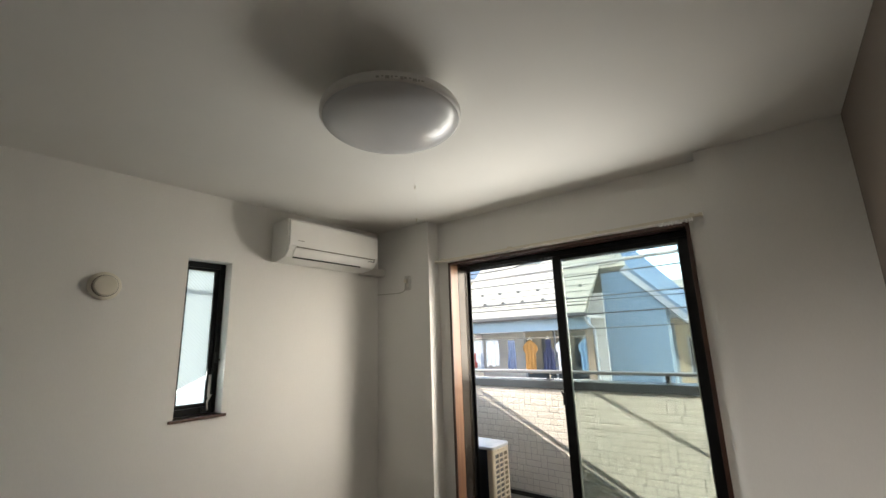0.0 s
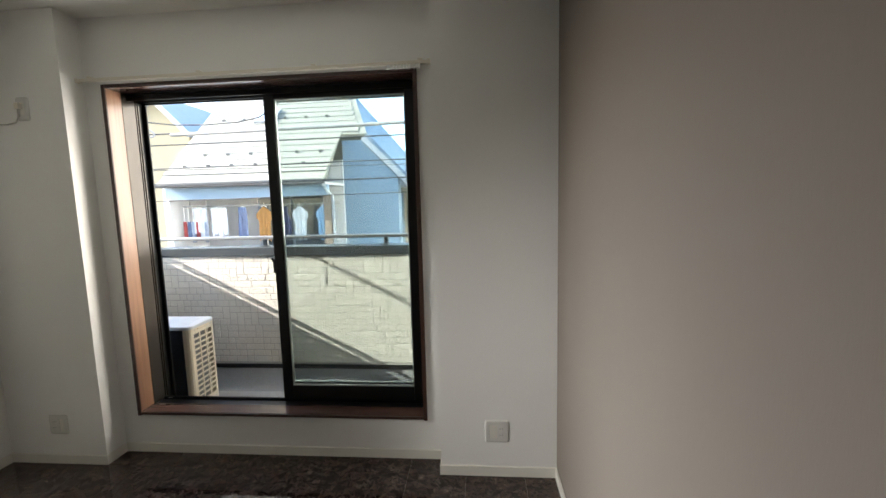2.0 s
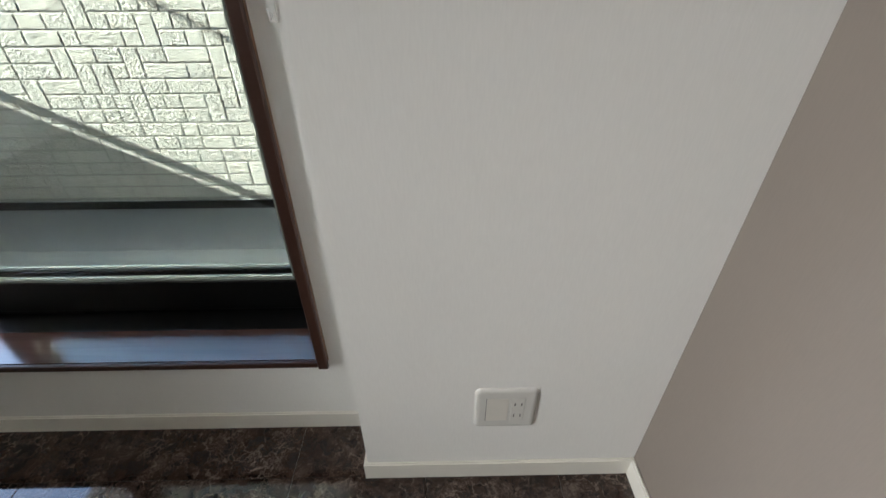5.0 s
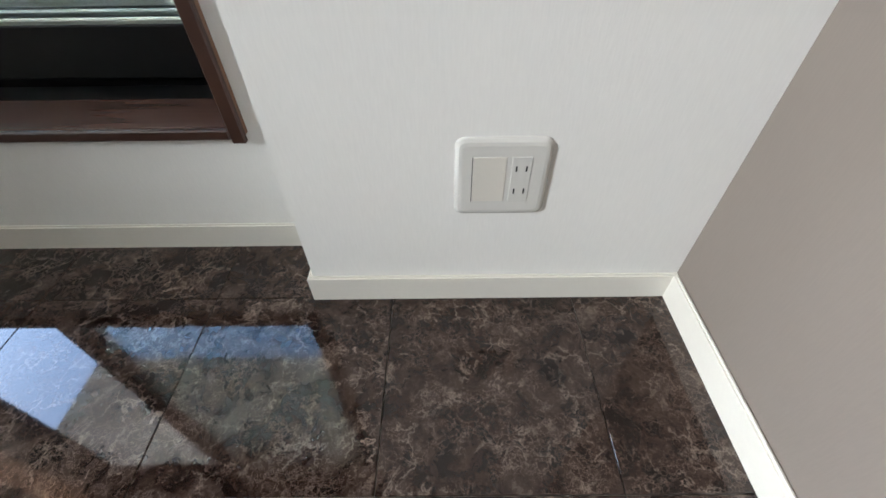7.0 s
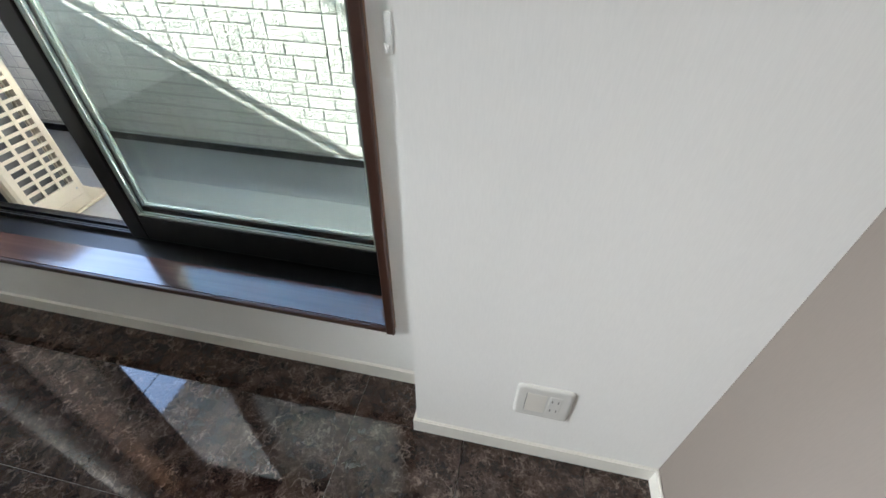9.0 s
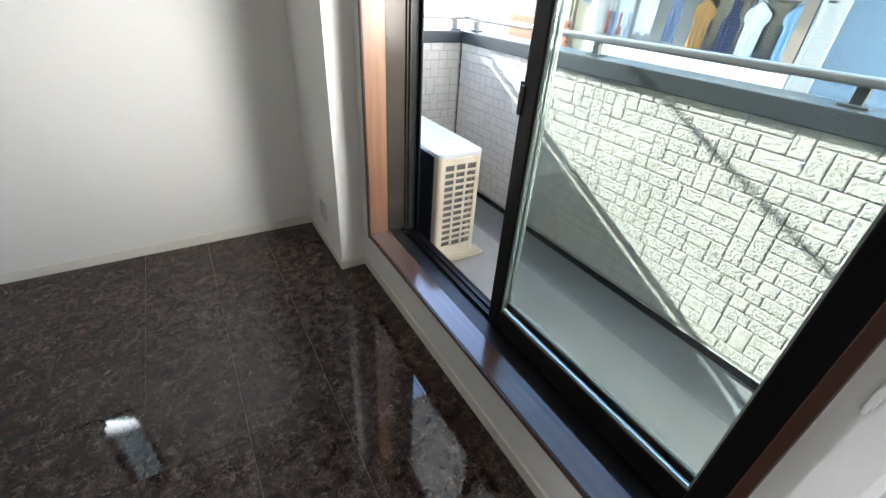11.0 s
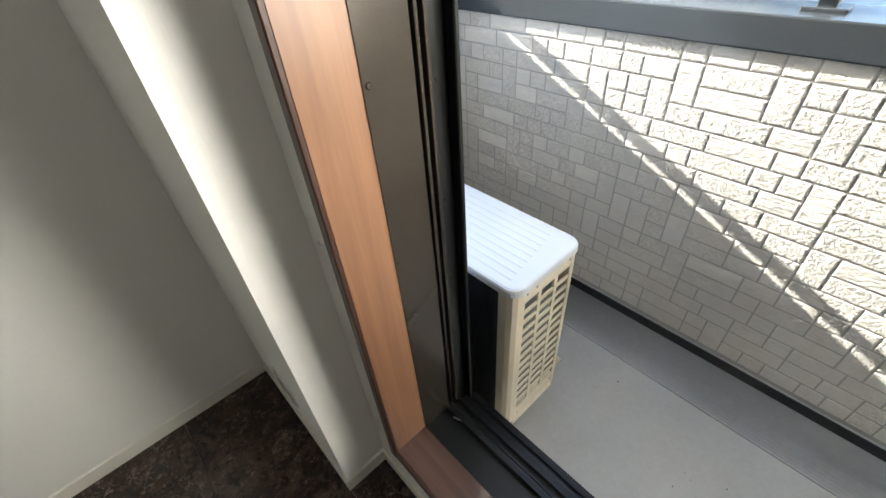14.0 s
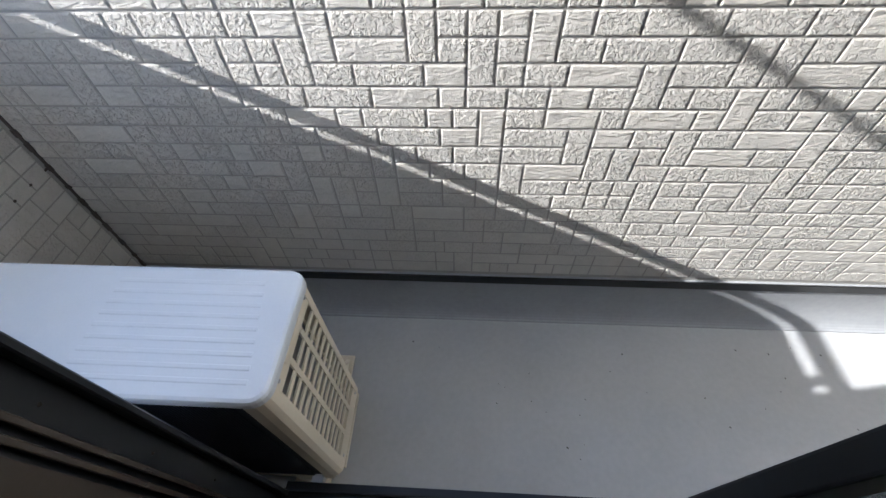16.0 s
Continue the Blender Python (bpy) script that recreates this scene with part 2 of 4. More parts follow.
M_ROOF = plain("pale_roof_sheet", (0.185, 0.18, 0.15), 0.6, vary=0.1, coarse=1.2, fine=25, strength=0.2)
# bluish shade put into the colour: walls, beam and side roof turned from the sun
M_SHADEWALL = plain("pale_blue_shade_tone", (0.17, 0.24, 0.32), 0.85, vary=0.04, coarse=1, fine=30)
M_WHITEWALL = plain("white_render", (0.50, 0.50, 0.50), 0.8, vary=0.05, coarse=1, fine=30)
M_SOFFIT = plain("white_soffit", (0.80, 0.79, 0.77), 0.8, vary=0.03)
# very pale wall of the added house that reflects sun indoors
M_BOUNCEWALL = plain("warm_white_bounce", (0.85, 0.84, 0.80), 0.85, vary=0.04, coarse=1, fine=30)
M_YELLOW = plain("yellow_render", (0.40, 0.335, 0.22), 0.85, vary=0.06, coarse=0.8, fine=30)
M_CREAMWALL = plain("cream_render", (0.27, 0.235, 0.175), 0.85, vary=0.05, coarse=0.8, fine=30)
M_ORANGE = plain("orange_brick", (0.26, 0.095, 0.045), 0.8, vary=0.2, coarse=4, fine=20)
M_FASCIA = plain("grey_fascia", (0.25, 0.27, 0.30), 0.6)
M_GUTTER = plain("dark_gutter", (0.035, 0.037, 0.04), 0.5)
M_BROWN = plain("brown_trim", (0.16, 0.12, 0.09), 0.6)
M_WIRE = plain("black_cable", (0.03, 0.03, 0.03), 0.6)
M_GREYCABLE = plain("grey_cable_sleeve", (0.20, 0.20, 0.20), 0.6)
M_ASPHALT = plain("asphalt", (0.05, 0.05, 0.052), 0.9, vary=0.25, fine=60)
M_DARKGLASS = plain("dark_window_glass", (0.05, 0.06, 0.07), 0.08, vary=0.1)


# ---- building tools ----
def thing(name, at=(0, 0, 0), label="", category="", group="", kind=""):
    ob = new(name)
    ob.empty_display_size = 0.1
    ob.matrix_basis = Matrix.Translation(at)
    return tagged(ob, label, category, group, kind)


def to_mesh(name, bm, material, smooth=False):
    me = bpy.data.meshes.new(name)
    bmesh.ops.recalc_face_normals(bm, faces=bm.faces)
    bm.to_mesh(me)
    bm.free()
    for mt in material if isinstance(material, (list, tuple)) else [material]:
        me.materials.append(mt)
    if smooth:
        for f in me.polygons:
            f.use_smooth = True
    return me


def part(name, bm, material, parent=None, label="", smooth=False):
    """Links a bmesh, in world coordinates, as one mesh object under its thing or part."""
    ob = new(name, to_mesh(name, bm, material, smooth))
    if parent:
        ob.parent = parent
        if parent.type == "EMPTY":
            ob.matrix_parent_inverse = parent.matrix_basis.inverted()
    return tagged(ob, label)


def solid(name, bm, material, label, category="", group="", kind="", smooth=False):
    return tagged(part(name, bm, material, None, label, smooth), "", category, group, kind)


def box(x0, x1, y0, y1, z0, z1, bevel=0.0, seg=2, bm=None):
    b = bmesh.new()
    v = bmesh.ops.create_cube(b, size=1)["verts"]
    for q in v:
        q.co = Vector(((x0 + x1) / 2 + q.co.x * (x1 - x0), (y0 + y1) / 2 + q.co.y * (y1 - y0), (z0 + z1) / 2 + q.co.z * (z1 - z0)))
    if bevel:
        bmesh.ops.bevel(b, geom=b.edges[:], offset=bevel, segments=seg, affect="EDGES", profile=0.6)
    return joined(bm, b)


def joined(bm, b):
    if bm is None:
        return b
    me = bpy.data.meshes.new("tmp")
    b.to_mesh(me)
    b.free()
    bm.from_mesh(me)
    bpy.data.meshes.remove(me)
    return bm


def rod(p0, p1, r, seg=12, bm=None, r1=None):
    b = bmesh.new()
    p0, p1 = Vector(p0), Vector(p1)
    bmesh.ops.create_cone(b, cap_ends=True, segments=seg, radius1=r, radius2=r if r1 is None else r1, depth=(p1 - p0).length)
    b.transform(Matrix.Translation((p0 + p1) / 2) @ (p1 - p0).to_track_quat("Z", "Y").to_matrix().to_4x4())
    return joined(bm, b)


def lathe(profile, m, seg=48, bm=None):
    """Turns (radius, height) pairs round the z axis, then places the result by m."""
    b = bmesh.new()
    rings = []
    for r, h in profile:
        if r < 1e-6:
            rings.append([b.verts.new((0, 0, h))])
        else:
            rings.append([b.verts.new((r * math.cos(a), r * math.sin(a), h)) for a in (2 * math.pi * k / seg for k in range(seg))])
    for a, c in zip(rings, rings[1:]):
        for k in range(seg):
            n = (k + 1) % seg
            if len(a) == 1 and len(c) > 1:
                b.faces.new((a[0], c[k], c[n]))
            elif len(c) == 1 and len(a) > 1:
                b.faces.new((a[k], c[0], a[n]))
            elif len(a) > 1:
                b.faces.new((a[k], c[k], c[n], a[n]))
    b.transform(m)
    return joined(bm, b)


def prism(outline, axis, a, c, bm=None):
    """A flat outline of (u, v) pairs drawn out along an axis from a to c."""
    b = bmesh.new()

    def at(u, v, w):
        return {"x": (w, u, v), "y": (u, w, v), "z": (u, v, w)}[axis]

    lo, hi = [b.verts.new(at(u, v, a)) for u, v in outline], [b.verts.new(at(u, v, c)) for u, v in outline]
    b.faces.new(lo)
    b.faces.new(hi)
    for k in range(len(outline)):
        n = (k + 1) % len(outline)
        b.faces.new((lo[k], lo[n], hi[n], hi[k]))
    return joined(bm, b)


def slab(corners, thick, bm=None):
    """A plate with the given corners as its upper face."""
    b = bmesh.new()
    top = [Vector(c) for c in corners]
    n = (top[1] - top[0]).cross(top[2] - top[0]).normalized()
    if n.z < 0:
        n = -n
    hi = [b.verts.new(c) for c in top]
    lo = [b.verts.new(c - n * thick) for c in top]
    b.faces.new(hi)
    b.faces.new(lo)
    for k in range(len(top)):
        q = (k + 1) % len(top)
        b.faces.new((hi[k], hi[q], lo[q], lo[k]))
    return joined(bm, b)


def wire(points, r, bm=None, seg=6):
    """One round tube along a line of points."""
    b = bmesh.new()
    pts = [Vector(p) for p in points]
    rings, up = [], None
    for k, p in enumerate(pts):
        way = (pts[min(k + 1, len(pts) - 1)] - pts[max(k - 1, 0)]).normalized()
        if up is None:
            up = way.orthogonal().normalized()
        side = way.cross(up).normalized()
        up = side.cross(way).normalized()
        rings.append([b.verts.new(p + r * (math.cos(a) * up + math.sin(a) * side)) for a in (2 * math.pi * q / seg for q in range(seg))])
    for a, c in zip(rings, rings[1:]):
        for q in range(seg):
            n = (q + 1) % seg
            b.faces.new((a[q], a[n], c[n], c[q]))
    b.faces.new(rings[0])
    b.faces.new(rings[-1])
    return joined(bm, b)


def sag(p, q, drop, n=14):
    p, q = Vector(p), Vector(q)
    return [p.lerp(q, k / n) - Vector((0, 0, drop * 4 * (k / n) * (1 - k / n))) for k in range(n + 1)]


# ---- the room ----
XL, XR, YB, CEIL = -1.453, 1.572, -1.90, 2.40
YW, YP, YOUT = 2.607, 2.478, 2.85          # recessed window wall, pillar faces, outer face
OX0, OX1, OZ0, OZ1 = -0.765, 0.905, 0.235, 2.055   # opening of the window
SY0, SY1, SZ0, SZ1 = 0.977, 1.232, 1.083, 1.985    # opening of the small window

floor = solid("floor", box(XL - 0.15, XR + 0.15, YB - 0.15, YOUT, -0.2, -0.0035), M_GROUT, "floor of dark brown polished marble-look tiles", "floor", kind="structure")
solid("ceiling", box(XL - 0.15, XR + 0.15, YB - 0.15, YOUT, CEIL, CEIL + 0.15), M_CEIL, "white papered ceiling", "ceiling", kind="structure")
solid("wall_right", box(XR, XR + 0.15, YB, YOUT, -0.2, CEIL), M_TAUPE, "taupe wallpapered accent wall", "wall", kind="structure")
solid("wall_back", box(XL - 0.15, XR + 0.15, YB - 0.15, YB, -0.2, CEIL), M_WALL, "plain white papered wall", "wall", kind="structure")

bm = box(XL - 0.15, XL, YB, SY0, -0.2, CEIL)
box(XL - 0.15, XL, SY1, YOUT, -0.2, CEIL, bm=bm)
box(XL - 0.15, XL, SY0, SY1, -0.2, SZ0, bm=bm)
box(XL - 0.15, XL, SY0, SY1, SZ1, CEIL, bm=bm)
solid("wall_left", bm, M_WALL, "white papered wall with a narrow window", "wall", kind="structure")

bm = box(XL, OX0, YW, YOUT, -0.2, CEIL)
box(OX1, XR, YW, YOUT, -0.2, CEIL, bm=bm)
box(OX0, OX1, YW, 2.745, -0.2, OZ0, bm=bm)
box(OX0, OX1, 2.745, YOUT, -0.2, OZ0 - 0.065, bm=bm)
box(OX0, OX1, YW, YOUT, OZ1, CEIL, bm=bm)
solid("wall_window", bm, M_WALL, "white papered wall round the balcony window", "wall", kind="structure")
solid("pillar_left", box(XL, -0.875, YP, YW, 0, CEIL), M_WALL, "white papered pillar beside the window", "pillar", kind="structure")
solid("pillar_right", box(0.988, XR, YP, YW, 0, CEIL), M_WALL, "white papered pillar beside the window", "pillar", kind="structure")


def baseboard(x0, x1, y0, y1):
    b = box(x0, x1, y0, y1, 0.0, 0.054, 0.0)
    top = [e for e in b.edges if all(v.co.z > 0.05 for v in e.verts)]
    bmesh.ops.bevel(b, geom=top, offset=0.003, segments=2, affect="EDGES")
    solid("baseboard", b, M_BASE, "slim white baseboard along the wall", "baseboard", kind="structure")


T = 0.008
baseboard(XL, XL + T, YB, YP - T)
baseboard(XL, -0.875 + T, YP - T, YP)
baseboard(-0.875, -0.875 + T, YP, YW - T)
baseboard(-0.875, 0.988, YW - T, YW)
baseboard(0.988 - T, 0.988, YP, YW - T)
baseboard(0.988 - T, XR, YP - T, YP)
baseboard(XR - T, XR, YB, YP - T)
baseboard(XL + T, XR - T, YB, YB + T)

# ---- the sliding window ----
win = thing("window_1", (0.07, 2.7, OZ0), "half-open sliding balcony window in a dark aluminium frame with wooden lining", "window", kind="structure")
WY0, WY1 = 2.590, 2.688
IX0, IX1, IZ0, IZ1 = OX0 + 0.018, OX1 - 0.018, OZ0 + 0.015, OZ1 - 0.016
part("window_jamb", box(OX0 + 0.001, IX0, WY0 + 0.006, WY1, OZ0, OZ1), M_JAMB, win, "orange-brown wooden lining")
part("window_jamb", box(IX1, OX1 - 0.001, WY0 + 0.006, WY1, OZ0, OZ1), M_JAMB, win)
part("window_head", box(IX0, IX1, WY0 + 0.006, WY1, IZ1, OZ1 - 0.001), M_SILL, win)
part("window_sill", box(IX0, IX1, WY0 + 0.006, WY1, OZ0 + 0.001, IZ0), M_SILL, win, "reddish-brown wooden sill")
part("edge_strip", box(OX0 - 0.002, IX0 + 0.001, WY0 - 0.004, WY0 + 0.006, OZ0 - 0.008, OZ1 + 0.003, 0.002, 1), M_EDGE, win, "dark brown edge")
part("edge_strip", box(IX1 - 0.001, OX1 + 0.002, WY0 - 0.004, WY0 + 0.006, OZ0 - 0.008, OZ1 + 0.003, 0.002, 1), M_EDGE, win)
part("edge_strip", box(IX0 + 0.001, IX1 - 0.001, WY0 - 0.004, WY0 + 0.006, IZ1 + 0.002, OZ1 + 0.003, 0.002, 1), M_EDGE, win)
part("edge_strip", box(IX0 + 0.001, IX1 - 0.001, WY0 - 0.004, WY0 + 0.006, OZ0 - 0.002, IZ0 - 0.001, 0.002, 1), M_EDGE, win)
# aluminium frame with its grooves
FY1 = 2.856
part("jamb_liner", box(OX0 + 0.001, IX0 + 0.002, WY1, 2.774, OZ0, OZ1), M_ALU2, win, "bronze aluminium liner")
bm = box(OX0 + 0.001, IX0 - 0.012, 2.774, FY1, OZ0 - 0.062, OZ1)
box(IX0 - 0.012, IX0 + 0.010, FY1 - 0.010, FY1, OZ0 - 0.05, OZ1 - 0.01, 0.002, 1, bm=bm)
for y in (2.783, 2.799):
    part("jamb_fin", box(IX0 - 0.012, IX0 + 0.001, y, y + 0.007, OZ0 + 0.01, OZ1 - 0.01, 0.001, 1), M_ALU2, win, "bronze aluminium fin")
part("frame_jamb", bm, M_ALU, win, "dark grooved aluminium jamb")
bm = box(IX1 + 0.006, OX1 - 0.001, WY1, FY1, OZ0 + 0.0005, OZ1)
box(IX1, OX1 - 0.001, 2.7455, FY1, OZ0 - 0.062, OZ0 + 0.0005, bm=bm)
for y in (2.722, 2.788, 2.834):
    box(IX1 - 0.014, IX1 + 0.006, y, y + 0.005, OZ0 + 0.01, OZ1 - 0.01, bm=bm)
part("frame_jamb", bm, M_ALU, win)
bm = box(IX0, IX1, WY1, FY1, IZ1 - 0.004, OZ1 - 0.001)
for y in (2.725, 2.788, 2.834):
    box(IX0, IX1, y, y + 0.005, IZ1 - 0.034, IZ1 - 0.004, bm=bm)
part("frame_head", bm, M_ALU, win)
steps = [(2.7455, OZ0 - 0.062), (2.7455, OZ0 + 0.0005), (WY1, OZ0 + 0.0005), (WY1, IZ0 - 0.003), (2.745, IZ0 - 0.003), (2.745, IZ0 - 0.012), (2.788, IZ0 - 0.012), (2.788, IZ0 - 0.030), (2.836, IZ0 - 0.030), (2.836, IZ0 - 0.048), (FY1 + 0.02, IZ0 - 0.054), (FY1 + 0.02, OZ0 - 0.062)]
bm = prism(steps, "x", IX0, IX1)
for y, z in ((2.766, IZ0 + 0.006), (2.790, IZ0 - 0.010), (2.812, IZ0 - 0.014), (2.8365, IZ0 - 0.030), (FY1 - 0.001, IZ0 - 0.042)):
    box(IX0, IX1, y, y + 0.005, z - 0.018, z, bm=bm)
part("frame_track", bm, M_ALU, win, "black aluminium track with rails")
bm = rod((-0.712, 2.758, IZ0 + 0.001), (-0.690, 2.766, IZ0 + 0.001), 0.0025, 8)
part("track_stop", bm, M_STEEL, win, "small steel stop")
for y, z, r in ((2.697, 1.128, 0.0050), (2.694, 0.824, 0.0036), (2.709, 0.648, 0.0036), (2.700, 0.47, 0.0036), (2.700, 1.52, 0.0036)):
    part("screw", lathe([(0.0, 0.0022), (r * 0.7, 0.0018), (r, 0.0)], pose(IX0 + 0.002, y, z, 0, 90, 0), 12), M_ALU2, win, "small dark screw")
for z in (0.505, 0.69, 0.886, 1.10, 1.45):
    part("screw", lathe([(0.0, 0.0016), (0.0016, 0.0013), (0.0024, 0.0)], pose(IX0 - 0.012, 2.824, z, 0, 90, 0), 10), M_ALU2, win)


def sash(x0, x1, y0, y1, stile, with_latch, foot):
    z0, z1 = IZ0 + foot, IZ1 - 0.010
    s = part("sash", box(x0, x0 + stile, y0, y1, z0, z1, 0.004, 2), M_ALU, win, "dark aluminium sliding sash")
    part("stile", box(x1 - 0.070, x1, y0, y1, z0, z1, 0.004, 2), M_ALU, s)
    part("rail", box(x0 + stile, x1 - 0.070, y0 + 0.002, y1 - 0.002, z0, IZ0 + 0.091, 0.003, 2), M_ALU, s)
    part("rail", box(x0 + stile, x1 - 0.070, y0 + 0.002, y1 - 0.002, z1 - 0.045, z1, 0.003, 2), M_ALU, s)
    g0, g1, h0, h1, ym = x0 + stile, x1 - 0.070, IZ0 + 0.091, z1 - 0.045, (y0 + y1) / 2
    bead = box(g0, g0 + 0.005, ym - 0.010, ym + 0.010, h0, h1)
    box(g1 - 0.005, g1, ym - 0.010, ym + 0.010, h0, h1, bm=bead)
    box(g0 + 0.005, g1 - 0.005, ym - 0.010, ym + 0.010, h0, h0 + 0.005, bm=bead)
    box(g0 + 0.005, g1 - 0.005, ym - 0.010, ym + 0.010, h1 - 0.005, h1, bm=bead)
    part("glazing_bead", bead, M_BEAD, s, "thin glazing bead")
    pane = part("pane", box(g0 + 0.006, g1 - 0.006, ym - 0.0025, ym + 0.0025, h0 + 0.006, h1 - 0.006), M_GLASS, s, "clear greenish glass")
    pane.visible_shadow = False
    if with_latch:
        bm = box(x0 - 0.008, x0 + 0.012, y0 - 0.006, y1 - 0.004, 1.02, 1.10, 0.004, 2)
        rod((x0 - 0.008, y0 + 0.012, 1.075), (x0 - 0.020, y0 + 0.012, 1.105), 0.006, 8, bm)
        part("latch", bm, M_BLACK, s, "black crescent lock")


sash(0.030, 0.884, 2.750, 2.784, 0.058, True, 0.006)
sash(0.008, 0.886, 2.797, 2.831, 0.056, False, -0.014)

# ---- the small window ----
sw = thing("window_2", (XL - 0.1, 1.1, SZ0), "narrow frosted casement window with black frame and crank", "window", kind="structure")
FX0, FX1 = XL - 0.145, XL - 0.085
part("window_frame", box(FX0, FX1, SY0, SY0 + 0.030, SZ0, SZ1, 0.002, 1), M_ALU, sw, "black aluminium frame")
part("window_frame", box(FX0, FX1, SY1 - 0.030, SY1, SZ0, SZ1, 0.002, 1), M_ALU, sw)
part("window_frame", box(FX0, FX1, SY0 + 0.030, SY1 - 0.030, SZ1 - 0.035, SZ1, 0.002, 1), M_ALU, sw)
part("window_frame", box(FX0, FX1, SY0 + 0.030, SY1 - 0.030, SZ0, SZ0 + 0.040, 0.002, 1), M_ALU, sw)
bm = box(FX0 + 0.01, FX0 + 0.04, SY0 + 0.030, SY0 + 0.045, SZ0 + 0.04, SZ1 - 0.035)
box(FX0 + 0.01, FX0 + 0.04, SY1 - 0.055, SY1 - 0.030, SZ0 + 0.04, SZ1 - 0.035, bm=bm)
box(FX0 + 0.01, FX0 + 0.04, SY0 + 0.045, SY1 - 0.055, SZ1 - 0.05, SZ1 - 0.035, bm=bm)
box(FX0 + 0.01, FX0 + 0.04, SY0 + 0.045, SY1 - 0.055, SZ0 + 0.04, SZ0 + 0.06, bm=bm)
part("sash", bm, M_ALU, sw)
pane = part("pane", box(FX0 + 0.02, FX0 + 0.026, SY0 + 0.043, SY1 - 0.053, SZ0 + 0.058, SZ1 - 0.048), M_FROST, sw, "frosted patterned glass")
bm = box(FX1 - 0.002, FX1 + 0.022, SY1 - 0.085, SY1 - 0.025, SZ0 + 0.008, SZ0 + 0.036, 0.004, 2)
crank = part("crank_box", bm, M_BLACK, sw)
bm = rod((FX1 + 0.022, SY1 - 0.055, SZ0 + 0.022), (FX1 + 0.030, SY1 - 0.062, SZ0 + 0.070), 0.005, 8)
rod((FX1 + 0.030, SY1 - 0.062, SZ0 + 0.070), (FX1 + 0.034, SY1 - 0.045, SZ0 + 0.110), 0.006, 8, bm)
part("crank_handle", bm, M_PLASTIC2, crank, "pale crank handle")
bm = box(FX1, FX1 + 0.014, SY1 - 0.028, SY1 - 0.008, SZ0 + 0.29, SZ0 + 0.35, 0.003, 2)
rod((FX1 + 0.010, SY1 - 0.018, SZ0 + 0.32), (FX1 + 0.038, SY1 - 0.012, SZ0 + 0.305), 0.004, 8, bm)
part("catch", bm, M_BLACK, sw)
part("label_plate", box(FX1, FX1 + 0.001, SY1 - 0.052, SY1 - 0.036, SZ0 + 0.09, SZ0 + 0.22), M_PLASTIC, sw, "small pale sticker")
part("window_sill", box(XL - 0.085, XL + 0.018, SY0 - 0.024, SY1 + 0.022, SZ0 - 0.016, SZ0, 0.003, 2), wood("dark_sill", (0.06, 0.028, 0.02), (0.13, 0.06, 0.042), 0.4, 1), sw, "dark brown wooden sill")

# ---- fittings of the room ----
LX, LY = 0.164, 1.046
lamp = thing("ceiling_light", (LX, LY, CEIL), "round white ceiling light with opal dome, switched off", "ceiling light")
m = pose(LX, LY, CEIL)
part("base_plate", lathe([(0.0, 0), (0.115, 0), (0.12, -0.006), (0.12, -0.080), (0.0, -0.080)], m, 64), M_PLASTIC, lamp, smooth=False)
part("rim", lathe([(0.115, -0.072), (0.252, -0.074), (0.262, -0.078), (0.266, -0.086), (0.267, -0.108), (0.263, -0.114), (0.255, -0.114), (0.253, -0.084), (0.115, -0.080)], m, 72), M_PLASTIC, lamp, "white plastic rim", True)
dome = [(0.258, -0.110)] + [(0.258 * math.cos(a), -0.112 - 0.062 * math.sin(a)) for a in (math.pi / 2 * k / 14 for k in range(1, 14))] + [(0.0, -0.174)]
part("diffuser", lathe(dome, m, 72), M_DIFF, lamp, "glossy opal dome", True)
bm = bmesh.new()
for k in range(-5, 6):
    a = radians(322 + k * 3.2)
    b = box(-0.0035 - 0.003 * (k % 2), 0.003 + 0.004 * (k % 3 == 0), -0.002, 0.002, -0.007 + 0.003 * (k % 3), 0.001)
    b.transform(pose(LX + 0.2685 * math.cos(a), LY + 0.2685 * math.sin(a), CEIL - 0.104, 0, 0, math.degrees(a) + 90))
    joined(bm, b)
part("rating_label", bm, plain("label_grey", (0.45, 0.44, 0.41), 0.5), lamp, "grey printed label")
bm = wire([(0.178, 1.15, 2.235), (0.190, 1.15, 1.905)], 0.00014)
rod((0.185, 1.15, 2.050), (0.185, 1.15, 2.038), 0.0022, 8, bm)
cord = part("pull_cord", bm, M_IVORY, lamp, "thin pull cord")
part("cord_knob", rod((0.190, 1.15, 1.916), (0.190, 1.15, 1.902), 0.003, 10, None, 0.002), M_IVORY, cord)

AY0, AY1, AZ0, AZ1 = 1.485, 2.275, 2.018, 2.300
ac = thing("air_conditioner", (XL, 1.88, AZ0), "white wall-mounted air conditioner, closed flap", "air conditioner")
prof = [(XL, AZ0 + 0.006), (XL + 0.06, AZ0), (XL + 0.165, AZ0 + 0.022), (XL + 0.205, AZ0 + 0.062), (XL + 0.214, AZ0 + 0.10), (XL + 0.214, AZ1 - 0.022), (XL + 0.205, AZ1 - 0.004), (XL + 0.19, AZ1), (XL, AZ1)]
bm = prism(prof, "y", AY0, AY1)
ends = [e for e in bm.edges if abs(e.verts[0].co.y - e.verts[1].co.y) < 1e-6]
bmesh.ops.bevel(bm, geom=ends, offset=0.008, segments=3, affect="EDGES")
part("body", bm, M_PLASTIC, ac)
part("front_panel", box(XL + 0.212, XL + 0.220, AY0 + 0.006, AY1 - 0.006, AZ0 + 0.092, AZ1 - 0.02, 0.003, 2), M_PLASTIC, ac, "smooth white front panel")
